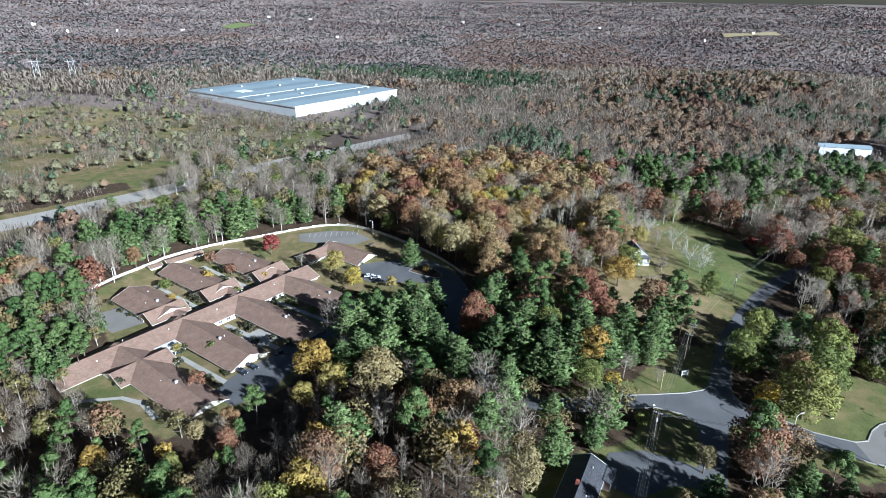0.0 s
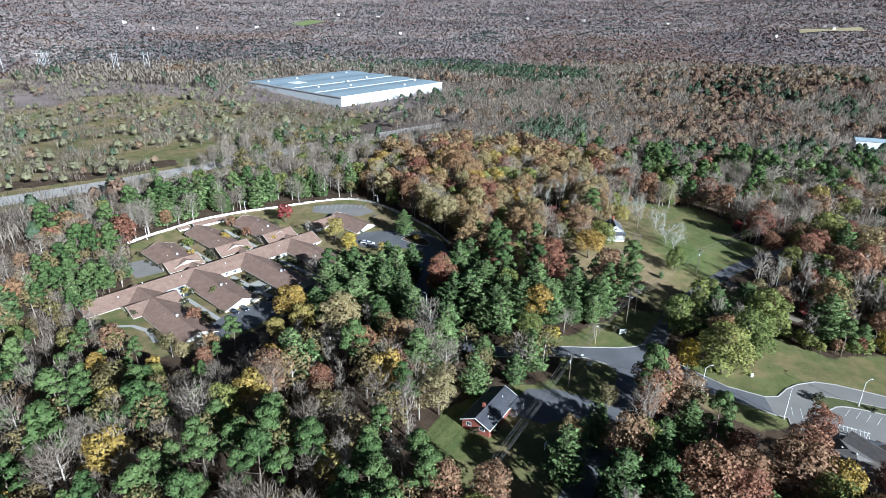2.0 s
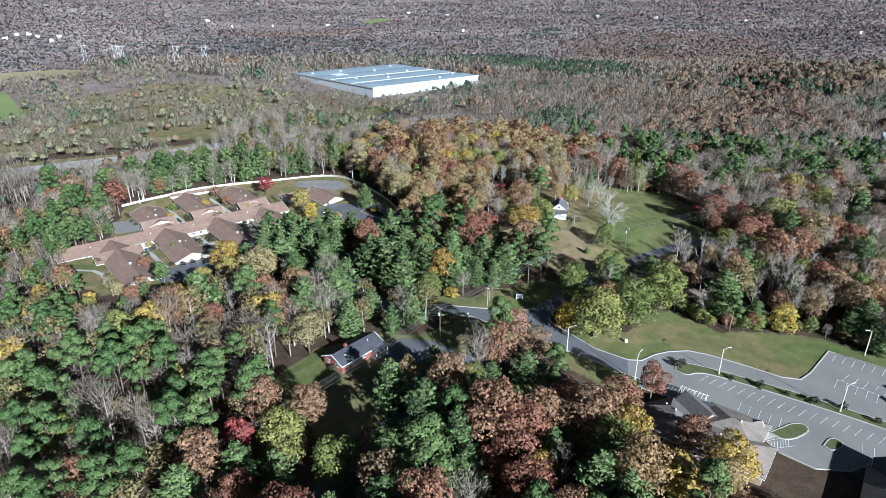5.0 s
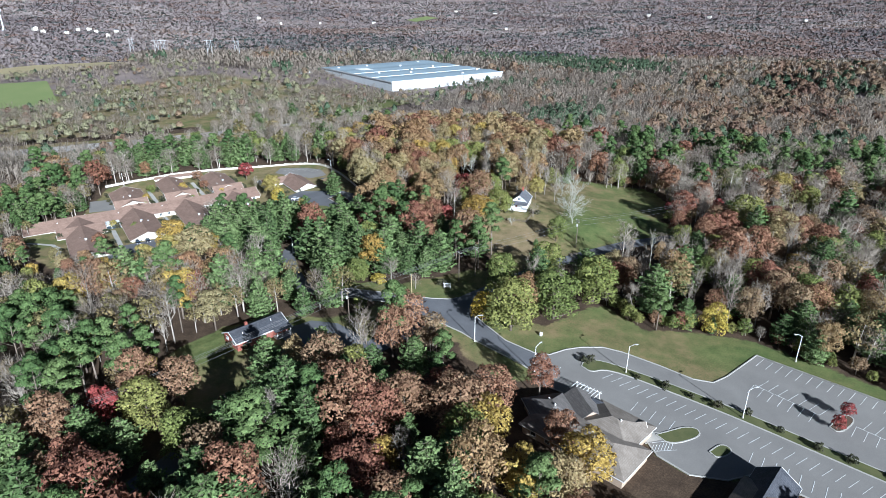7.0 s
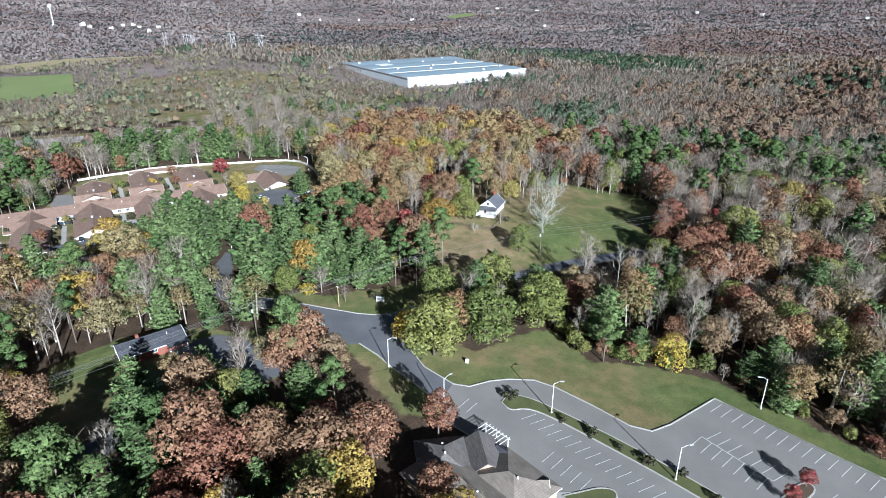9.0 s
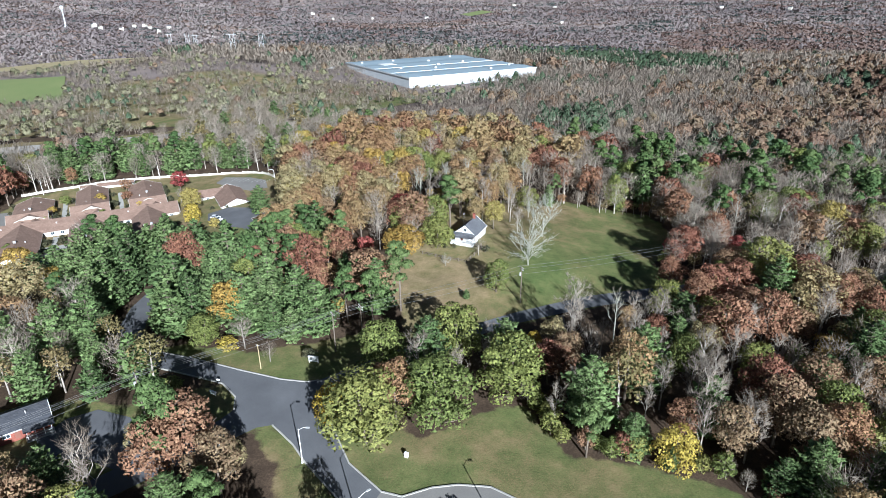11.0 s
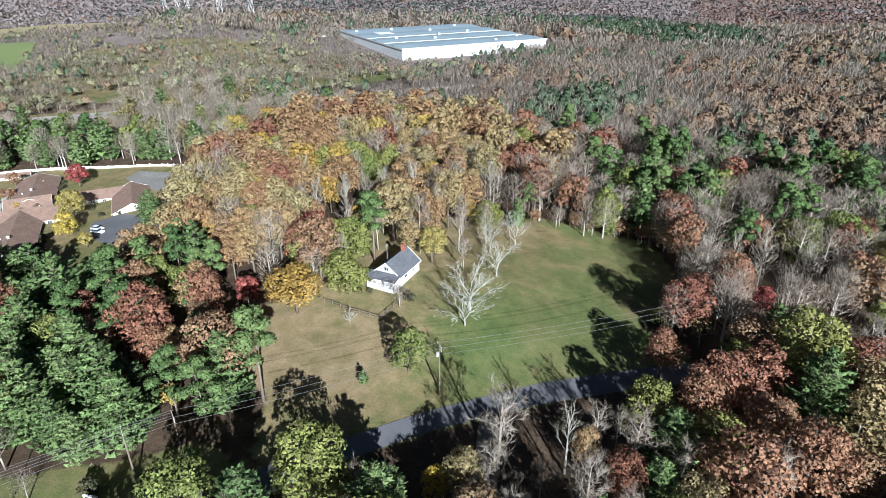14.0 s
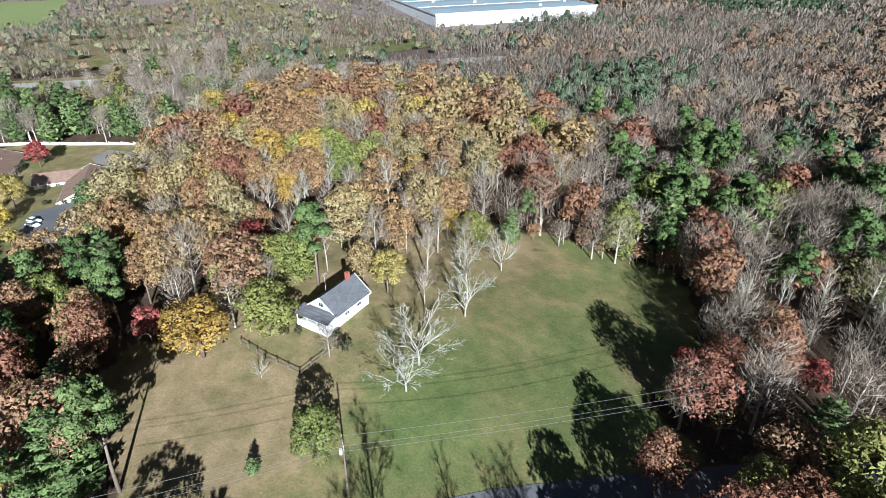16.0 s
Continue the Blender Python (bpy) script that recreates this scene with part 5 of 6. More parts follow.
# each kind of tree: maker for the near ones, maker for those further off, name, label, bark
KINDS = {
    "pine": (lambda r: conifer(r, 17.5, 6.0, 17, 32, 0.44), lambda r: conifer(r, 17.5, 6.0, 13, 14, 0.74), "white_pine_tree", "green white pine with layered boughs", BARK),
    "tallpine": (lambda r: tall_pine(r, 20, 4.3, 2600, 0.30), lambda r: tall_pine(r, 20, 4.3, 820, 0.56), "pine_tree", "tall dark green pine with a tufted crown", BARK),
    "russet": (lambda r: broadleaf(r, 17, 5.2, 3000, 0.30, 0.25, 18), lambda r: broadleaf(r, 17, 5.2, 900, 0.56, 0.25, 16), "red_oak_tree", "oak with russet brown autumn leaves", BARK),
    "orange": (lambda r: broadleaf(r, 18, 5.4, 3000, 0.30, 0.25, 18), lambda r: broadleaf(r, 18, 5.4, 900, 0.56, 0.25, 16), "oak_tree", "oak with orange brown autumn leaves", BARK),
    "gold": (lambda r: broadleaf(r, 15, 4.8, 3000, 0.30, 0.25, 18), lambda r: broadleaf(r, 15, 4.8, 900, 0.56, 0.25, 16), "golden_tree", "broadleaf tree with golden autumn leaves", BARK),
    "yellow": (lambda r: broadleaf(r, 12, 4.4, 2600, 0.27, 0.05, 20), lambda r: broadleaf(r, 12, 4.4, 700, 0.5, 0.05, 16), "yellow_tree", "full round tree with bright yellow leaves", BARK),
    "olive": (lambda r: broadleaf(r, 14, 4.8, 4200, 0.27, 0.05, 26), lambda r: broadleaf(r, 14, 4.8, 900, 0.55, 0.10, 20), "broadleaf_tree", "full round tree with olive green leaves", BARK),
    "red": (lambda r: broadleaf(r, 9, 3.2, 1200, 0.32, 0.2), lambda r: broadleaf(r, 9, 3.2, 400, 0.6, 0.2), "maple_tree", "small maple with bright red leaves", BARK),
    "bare": (lambda r: branching(r, 17, 5.4, 0.82, 0.34, 10, 0.22, 0.35, 7, 0.030), lambda r: bare_tree(r, 17, 4.8, 560, 0.042, 11, 0.03), "bare_tree", "leafless grey tree with thin upright twigs", PALE_BARK),
    "pale": (lambda r: branching(r, 18, 6.0, 0.80, 0.40, 9, 0.30, 0.35, 4, 0.026), None, "pale_tree", "tall pale-limbed tree that has lost most of its leaves", WHITE_BARK),
    "spread": (lambda r: branching(r, 12, 8.0, 0.40, 0.40, 9, 0.23, 0.16, 9, 0.030), None, "spreading_tree", "wide leafless tree with pale spreading limbs", WHITE_BARK),
    "sparse": (lambda r: broadleaf(r, 16, 4.3, 620, 0.36, 0.3), lambda r: broadleaf(r, 16, 4.3, 260, 0.6, 0.3), "thin_tree", "tall thin tree with few yellowing leaves", PALE_BARK),
    "shrub": (lambda r: broadleaf(r, 2.0, 1.2, 260, 0.20, 0.05, 8), None, "shrub", "low clipped shrub with dark leaves", BARK),
}
LEAF["spread"] = leafage("pale_twigs", [(0.30, 0.29, 0.23), (0.38, 0.37, 0.30)], 0.0, False, 0.4, 0)
LEAF["shrub"] = leafage("dark_shrub_leaves", [(0.05, 0.055, 0.03), (0.075, 0.07, 0.035)])
LEAF["pale"] = leafage("tan_twigs", [(0.26, 0.225, 0.16), (0.32, 0.285, 0.20)], 0.3, False, 0.4, 0)
PROTO, PROTO_FAR, PROTO_SMALL = {}, {}, {}
for kind, (maker, far_maker, name, label, bark) in KINDS.items():
    PROTO[kind], PROTO_FAR[kind], PROTO_SMALL[kind] = [], [], []
    for seed in range(4):
        gen = np.random.default_rng(100 * seed + len(kind) * 7 + ord(kind[0]))
        trunk, (lv, lf, ln) = maker(gen)
        PROTO[kind].append((trunk.mesh("trunk", bark, True), mesh_np("crown", lv, lf, [LEAF[kind]], None, ln)))
        if far_maker:
            trunk, (lv, lf, ln) = far_maker(gen)
            PROTO_SMALL[kind].append((trunk.mesh("trunk", bark, True), mesh_np("crown", lv, lf, [LEAF[kind]], None, ln)))
            quads = np.array([g for f in trunk.f if len(f) == 4 for g in ((f[0], f[1], f[2]), (f[0], f[2], f[3]))], "i")
            tv = np.array(trunk.v)
            PROTO_FAR[kind].append((lv, lf, ln, tv, quads, unit(tv * np.array([1, 1, 0]) + np.array([0.01, 0, 0.1]))))


def plant(kind, x, y, scale=1.0, fat=1.0, label="", pick=random):
    text = KINDS[kind][3]
    trunk, crown = pick.choice(PROTO_SMALL[kind] if scale < 0.5 and PROTO_SMALL[kind] else PROTO[kind])
    ob = new(KINDS[kind][2])
    ob.empty_display_size = 0.5
    ob.location, ob.rotation_euler = (x, y, height(x, y)), (0, 0, pick.random() * 6.283)
    ob.scale = (scale * fat, scale * fat, scale)
    tagged(ob, label or text, "shrub" if kind == "shrub" else "tree", "shrubs" if kind == "shrub" else "woodland trees")
    child("trunk", trunk, ob)
    child("crown", crown, ob)
    return ob


def clear_of(x, y, pad):
    for poly in PAVED:
        if near_box((x, y), poly, pad) and reach_of((x, y), poly) > -pad:
            return False
    for poly in OPEN:
        if near_box((x, y), poly, 0) and inside((x, y), poly):
            return False
    return all((x - sx) ** 2 + (y - sy) ** 2 > (4.2 * s * f + 2.0) ** 2 for _, sx, sy, s, f, *_ in SPECIMENS)


def box_of(cx, cy, turn, length, width, pad=0.0):
    c, s = math.cos(radians(turn)), math.sin(radians(turn))
    a, b = length / 2 + pad, width / 2 + pad
    return [(cx + c * u - s * v, cy + s * u + c * v) for u, v in ((-a, -b), (a, -b), (a, b), (-a, b))]


PAVED = [ROAD, LOT, DRIVE]
OPEN = [CORRIDOR, [(-66, 150), (-46, 150), (-38, 162), (-36, 176), (-40, 197), (-50, 200)], FIELD, VERGE, CORNER, SOUTH_LAWN, RANCH_LAWN, HOME_LAWN, box_of(142, 105, -24, 42, 38), box_of(185, 84, -24, 44, 36), [(150, 104), (174, 108), (174, 88), (160, 86)], [(86, 140), (101, 132), (119, 126), (121, 112), (104, 117), (92, 126)], [(96, 173), (108, 195.8), (120.6, 212), (137, 229.5), (153, 244.5), (171, 260), (180, 253), (162, 237), (146, 222), (130, 204), (118, 188), (106, 168)], [(84, 162), (97, 189), (112, 212), (121, 206), (111, 186), (104, 161), (96, 152)]]

VERGE_EDGE = [(133, 178), (147, 166.5), (163, 170), (180, 171), (196, 162.5), (216, 153), (264, 131)]

# single trees that stand out
SPECIMENS = [
    ("olive", 107, 150.5, 1.3, 1.34), ("olive", 118.5, 163, 1.25, 1.34), ("olive", 129.5, 179, 1.22, 1.28), ("olive", 98, 173, 1.1, 1.1), ("olive", 111, 189, 1.1, 1.15),
    ("yellow", 97, 152.6, 0.85, 1.0), ("yellow", 168, 171, 0.88, 1.05), ("pine", 149, 176.5, 1.12, 1.2), ("pine", 159.5, 172.5, 0.62, 1.3), ("pine", 187, 170.5, 0.65, 1.1),
    ("gold", 72.3, 230.2, 0.86, 1.55), ("olive", 79.2, 242, 0.84, 1.4), ("red", 58, 228, 0.95, 1.0), ("gold", 90.8, 266.5, 0.74, 1.05), ("spread", 110.2, 251.5, 1.0, 1.35),
    ("spread", 112.2, 244.5, 0.78, 1.3), ("spread", 109, 270.5, 0.9, 1.0), ("spread", 87.2, 232, 0.32, 1.0), ("olive", 108.4, 224.4, 0.8, 0.95), ("red", 56, 258, 1.35, 1.2),
    ("spread", 105, 294.5, 0.85, 1.0), ("pine", 99.5, 309.5, 0.62, 0.9), ("spread", 101, 284, 0.85, 0.9), ("bare", 94.6, 243, 0.4, 1.5),
    ("orange", -141.5, 255, 0.62, 0.9), ("red", -84.5, 274, 1.15, 1.1), ("gold", -49, 249, 0.85, 1.1), ("yellow", -39, 240, 0.72, 1.2), ("pine", -15.6, 256.8, 0.78, 1.3),
    ("gold", -42, 168, 1.0, 1.25), ("gold", -34, 158, 0.85, 1.1), ("orange", -20, 156, 1.0, 1.35), ("orange", -8, 139, 0.9, 1.1), ("red", 194.8, 131.4, 0.50, 1.0), ("red", 198.1, 137.4, 0.52, 1.0),
    ("red", 23.5, 71, 1.35, 0.8), ("gold", 125, 82, 0.9, 1.25), ("russet", 107, 96, 1.08, 1.35), ("russet", 99, 108, 0.66, 1.2), ("pine", 66, 88, 1.15, 1.05), ("pine", 76, 80, 1.1, 1.0), ("pine", 64, 70, 1.25, 1.0), ("tallpine", 72, 66, 1.35, 1.2), ("pine", 54, 97, 1.0, 1.0),
    ("pine", 63, 110, 0.85, 1.0), ("russet", 36, 84, 0.85, 1.1), ("olive", 34, 74, 1.0, 1.25), ("olive", 50, 70, 0.95, 1.2), ("orange", 57, 76, 0.75, 1.0), ("orange", 55.5, 107, 0.62, 0.9), ("orange", 68, 126, 0.5, 1.1), ("russet", 113, 106, 0.95, 1.2), ("russet", 94, 70, 0.95, 1.2), ("russet", 131, 100, 0.72, 1.1), ("gold", 138, 92, 0.9, 1.3), ("pine", 127, 82, 0.75, 1.0), ("pale", 141, 99, 0.5, 1.2), ("pine", 31, 60, 0.95, 1.1), ("pine", 76.4, 98, 0.95, 1.1), ("pine", 88, 116, 0.8, 1.1), ("olive", 46, 164.5, 0.62, 1.45), ("bare", 58, 167, 0.58, 1.8),
    ("bare", 68.4, 165, 0.36, 1.3), ("yellow", 54, 164.5, 0.32, 2.0), ("olive", 66.2, 179.5, 0.22, 1.2), ("olive", 57, 144, 0.38, 1.2), ("sparse", 25, 152, 0.7, 1.2), ("pine", 31, 143, 0.7, 1.1),
    ("gold", -104, 243, 0.42, 1.2), ("olive", -104, 216, 0.3, 1.3), ("olive", -82, 186.5, 0.3, 1.3), ("russet", -78, 163, 0.4, 1.3), ("olive", -70, 213, 0.24, 1.2), ("gold", -112, 224, 0.3, 1.3), ("olive", -88, 232, 0.3, 1.4), ("russet", -97, 252, 0.34, 1.4), ("gold", -80, 246, 0.3, 1.2), ("olive", -120, 236, 0.36, 1.4), ("bare", -66, 258, 0.5, 1.2), ("russet", -110, 262, 0.42, 1.3), ("olive", -62, 232, 0.24, 1.4), ("olive", -98, 171, 0.2, 1.0),
    ("gold", -94, 185, 0.28, 1.2), ("olive", -52, 215, 0.26, 1.2), ("gold", -8, 249, 0.22, 1.6), ("gold", -22.5, 236, 0.36, 1.3), ("pine", 101.5, 217, 0.2, 1.2), ("russet", 169, 243, 0.95, 1.1), ("russet", 178, 236, 0.85, 1.15), ("olive", 184, 259, 1.5, 1.1), ("olive", 171, 230, 0.85, 1.2), ("pine", 186, 248, 1.2, 1.0), ("russet", 176, 250, 0.95, 1.1), ("orange", 150, 216, 0.62, 0.75),
    ("bare", 93, 279, 0.85, 1.35), ("bare", 97, 290, 0.8, 1.3), ("bare", 100, 268, 0.6, 1.4), ("bare", 88, 291, 0.8, 1.3), ("olive", 92.8, 301, 0.72, 1.3), ("red", 157, 276, 0.9, 1.0), ("red", 175, 291, 0.95, 1.0), ("red", 153, 283, 0.7, 1.0), ("russet", 157, 250, 0.75, 1.1), ("russet", 174, 262, 0.9, 1.2), ("pale", 55, 275, 0.95, 1.0), ("pale", 61, 288, 1.0, 1.0), ("pale", 42, 300, 1.0, 1.1), ("pale", 65, 300, 1.05, 1.0), ("pale", 76, 311, 1.0, 1.0), ("pale", 72, 333, 1.0, 1.0), ("pale", 24, 292, 0.95, 1.0), ("pale", 48, 284, 0.9, 1.0), ("pale", 84, 322, 1.0, 1.1),
    ("pale", 147, 215, 0.9, 0.9), ("pale", 159, 305, 0.85, 1.0), ("pale", 174, 320, 0.9, 1.0), ("pale", 166, 312, 0.85, 0.9), ("pale", 184, 312, 0.9, 0.9), ("pine", 178, 274, 0.8, 1.1), ("olive", 171, 255, 0.9, 0.9), ("yellow", 129, 199, 0.6, 0.8), ("red", 150, 195, 0.7, 1.0), ("orange", 60, 189.5, 0.5, 0.9), ("gold", 71, 192.5, 0.42, 1.0),
]
DETAIL = [(30, 90), (90, 90), (130, 80), (130, 185), (150, 230), (70, 200), (60, 275), (-20, 145), (182, 245), (175, 190)]     # parts of the plan where the trees are seen best
CAP = 100

# what grows where: the first region that holds a place decides
HILL = [(-45, 300), (-10, 262), (14, 235), (30, 222), (55, 232), (70, 246), (74, 262), (86, 275), (92, 305), (100, 330), (95, 370), (60, 410), (0, 420), (-50, 380), (-60, 330)]
REGIONS = [
    ([(8, 172), (28, 160), (62, 165), (80, 184), (72, 193), (58, 187), (44, 184), (30, 190), (24, 205), (22, 222), (14, 235), (12, 215)], 6.6, (("pine", 10), ("russet", 0.25), ("gold", 0.1))),
    ([(14, 236), (22, 205), (30, 186), (58, 183), (79, 188), (93, 191), (86, 206), (71, 218), (64, 226), (60, 232), (30, 240)], 7.4, (("pine", 3), ("orange", 1.2), ("russet", 2.4), ("olive", 1.8), ("tallpine", 3.6), ("gold", 0.2))),
    (HILL, 8.0, (("orange", 7), ("russet", 1.6), ("gold", 1.5), ("bare", 3.2), ("olive", 1.5))),
    ([(-12, 222), (-30, 208), (-40, 197), (-36, 180), (-24, 168), (-6, 166), (-1, 180), (-3, 200), (-1, 215)], 6.2, (("pine", 9), ("tallpine", 1))),
    ([(-166, 206), (-148, 165), (-131, 154), (-119, 160), (-119, 184), (-134, 213)], 5.6, (("pine", 1.6), ("tallpine", 5), ("sparse", 3), ("bare", 1))),
    ([(-165, 258), (-146, 258), (-132, 277), (-110, 293), (-75, 310), (-72, 322), (-110, 308), (-142, 292), (-170, 270)], 7.0, (("pine", 7), ("tallpine", 2), ("bare", 1))),
    ([(27, 124), (58, 148), (33, 149), (23, 152), (12, 162), (0, 178), (-6, 170), (8, 150), (18, 136)], 6.4, (("pine", 5), ("sparse", 3), ("bare", 2), ("gold", 0.5))),
    ([(-46, 150), (-48, 120), (-10, 96), (14, 100), (26, 128), (26, 150), (0, 178), (-34, 186)], 6.6, (("bare", 8), ("orange", 1.2), ("sparse", 3), ("gold", 1.0), ("russet", 0.8), ("pine", 1.2), ("tallpine", 1.2))),
    ([(-150, 100), (-60, 40), (20, 28), (24, 96), (-10, 100), (-60, 128), (-150, 150)], 6.8, (("tallpine", 5), ("bare", 4.2), ("sparse", 2.6), ("olive", 0.8), ("gold", 0.4), ("russet", 0.6))),
    ([(20, 28), (190, 28), (230, 70), (140, 110), (118, 124), (96, 138), (84, 140), (66, 104), (50, 84), (40, 92), (30, 98), (24, 96)], 7.5, (("russet", 5.5), ("orange", 1.0), ("pine", 2.6), ("olive", 1.3), ("bare", 3), ("gold", 0.5), ("tallpine", 1.4))),
    ([(100, 160), (150, 172), (215, 158), (280, 130), (330, 150), (330, 330), (180, 330), (156, 300), (156, 262), (120, 205)], 7.4, (("russet", 2.6), ("bare", 9), ("pine", 1.6), ("orange", 1.0), ("olive", 1.4), ("gold", 0.3), ("sparse", 1.2))),
    ([(124, 364), (154, 388), (179, 354), (262, 360), (274, 414), (137, 400), (110, 345), (131, 328), (152, 334)], 7.2, (("tallpine", 4.5), ("pine", 1.5), ("bare", 3), ("russet", 0.7), ("olive", 0.7))),
    ([(92, 305), (110, 314), (150, 320), (200, 330), (260, 420), (90, 420), (100, 340)], 7.8, (("bare", 8), ("tallpine", 2), ("olive", 1.5), ("russet", 1))),
    ([(-180, 420), (-180, 220), (-160, 222), (-140, 258), (-110, 290), (-74, 308), (-50, 308), (-60, 420)], 8.4, (("bare", 9), ("pine", 1), ("sparse", 1), ("olive", 0.6))),
    ([(118, 390), (150, 365), (190, 372), (272, 410), (330, 400), (330, 420), (118, 420)], 7.4, (("tallpine", 5), ("pine", 2), ("bare", 2))),
    ([(-180, 100), (330, 40), (330, 420), (-180, 420)], 7.8, (("bare", 6), ("russet", 2), ("orange", 1), ("tallpine", 1.2), ("pine", 1), ("sparse", 1))),
]
rng = random.Random(7)
wood = {k: [] for k in KINDS}
for outline, gap, kinds in REGIONS:
    names, weights = zip(*kinds)
    y = min(q[1] for q in outline)
    row = 0
    while y < max(q[1] for q in outline):
        x = min(q[0] for q in outline) + (row % 2) * gap / 2
        while x < max(q[0] for q in outline):
            px, py = x + rng.uniform(-0.38, 0.38) * gap, y + rng.uniform(-0.38, 0.38) * gap
            x += gap
            first = next((o for o, _, _ in REGIONS if inside((px, py), o)), None)
            if first is outline and clear_of(px, py, 3.4):
                kind = rng.choices(names, weights)[0]
                wood[kind].append((px, py, rng.uniform(0.62, 1.18) * (1.2 if 50 < px < 85 and py < 142 else 1.05 if 122 < px < 178 and 176 < py < 218 else 0.6 if 138 < px < 178 and 55 < py < 96 else 0.62 if -135 < px < -34 and 112 < py < 165 else 0.72 if -34 <= px < 4 and 138 < py < 178 and kind != "pine" else 0.74 if px < -104 and 150 < py < 200 else 0.82 if 85 < px < 125 and 100 < py < 140 else 1), rng.uniform(0.88, 1.14) * (1.08 if kind == "pine" else 1.0)))
        y += gap * 0.87
        row += 1
for kind, x, y, s, f in SPECIMENS:
    plant(kind, x, y, s, f, pick=rng)
for i, (x, y) in enumerate(((131.6, 140.4), (133.4, 141.4), (147, 137.6), (154.5, 135.4), (161, 133.2), (167.5, 131), (174.5, 130.3), (181.4, 125.9), (189, 122), (195.5, 119.6), (204, 115.6), (213, 111.8), (-5, 248), (-11, 252), (149.5, 113.6),
                            (75.6, 171), (76.8, 171.6), (-38.5, 259.5), (-44.4, 256), (63.5, 178), (92, 248), (96, 246), (84.5, 244.5), (82, 243), (31, 110), (36, 110.5))):
    plant("shrub", x, y, rng.uniform(0.7, 1.25), rng.uniform(0.9, 1.2), pick=rng)
# low growth along the edge of the wood behind the lawn
for a, b in zip(VERGE_EDGE, VERGE_EDGE[1:]):
    n = int(math.hypot(b[0] - a[0], b[1] - a[1]) / 3.2)
    for i in range(n):
        x, y = a[0] + (b[0] - a[0]) * (i + rng.random()) / n, a[1] + (b[1] - a[1]) * (i + rng.random()) / n
        plant(rng.choice(("olive", "russet", "olive", "bare", "pine")), x + rng.uniform(0, 1.5), y + rng.uniform(0.5, 3), rng.uniform(0.22, 0.45), rng.uniform(1.0, 1.4), "young tree at the edge of the wood beside the lawn", pick=rng)
# undergrowth along the far edge of the field
FIELD_EDGE = [(97, 316), (107, 316), (128, 320), (147, 321), (157, 300), (154, 280), (153, 268)]
for a, b in zip(FIELD_EDGE, FIELD_EDGE[1:]):
    n = int(math.hypot(b[0] - a[0], b[1] - a[1]) / 2.8)
    for i in range(n):
        u = (i + rng.random()) / n
        plant(rng.choice(("olive", "russet", "bare", "sparse", "bare", "orange")), a[0] + (b[0] - a[0]) * u + rng.uniform(-1.5, 2.5), a[1] + (b[1] - a[1]) * u + rng.uniform(-1, 2.5), rng.uniform(0.2, 0.48), rng.uniform(1.0, 1.5), "young tree at the edge of the wood beside the field", pick=rng)
# planting along the walls and in the courts of the care home
for i in range(58):
    wing = rng.choice((-31.2, -7.1, 17.6, 42, -5.2, 19.2, 43.4))
    u, v = wing + rng.choice((-9.2, 9.2)) + rng.uniform(-0.6, 0.6), rng.uniform(-44, -10) if wing in (-31.2, -7.1, 17.6, 42) else rng.uniform(13, 42)
    p = home.matrix_world @ Vector((u, v, 0))
    plant("shrub", p.x, p.y, rng.uniform(0.6, 1.4), rng.uniform(0.9, 1.5), pick=rng)


def joined_trees(kind, spots):
    """The trees of one kind that stand further off, in one mesh."""
    V, F, M, T, N, n = [], [], [], [], [], 0
    for x, y, s, f in spots:
        lv, lf, ln, tv, tf, tn = rng.choice(PROTO_FAR[kind])
        a = rng.random() * 6.283
        m = np.array([[math.cos(a) * s * f, -math.sin(a) * s * f, 0], [math.sin(a) * s * f, math.cos(a) * s * f, 0], [0, 0, s]]).T
        at = np.array([x, y, height(x, y)])
        tone = rng.random()
        for v, q, w, k in ((lv, lf, ln, 0), (tv, tf, tn, 1)):
            V.append(v @ m + at), N.append(unit(w @ m)), F.append(q + n), M.append(np.full(len(q), k)), T.append(np.full(len(v), tone))
            n += len(v)
    me = mesh_np("joined", np.vstack(V), np.vstack(F), [FAR_TREE[kind], KINDS[kind][4]], np.concatenate(T), np.vstack(N))
    me.polygons.foreach_set("material_index", np.concatenate(M).astype("i"))
    name = KINDS[kind][2].replace("_tree", "_trees")
    tagged(new(name, me), "standing wood of " + KINDS[kind][3], "woods", kind="stuff")


PALETTE = {"pine": PINE, "tallpine": TALLPINE, "russet": RUSSET, "orange": ORANGE, "gold": GOLD, "olive": OLIVE, "bare": TWIG, "sparse": SPARSE}
FAR_TREE = {k: leafage("woodland_" + k, v, 0.35 if k == "bare" else 0.25, True, 0.4, 0 if k == "bare" else 2.6) for k, v in PALETTE.items()}
for kind, spots in wood.items():
    spots.sort(key=lambda p: min(math.hypot(p[0] - a, p[1] - b) for a, b in DETAIL))
    for x, y, s, f in spots[:CAP]:
        plant(kind, x, y, s, f, pick=rng)
    if len(spots) > CAP:
        joined_trees(kind, spots[CAP:])

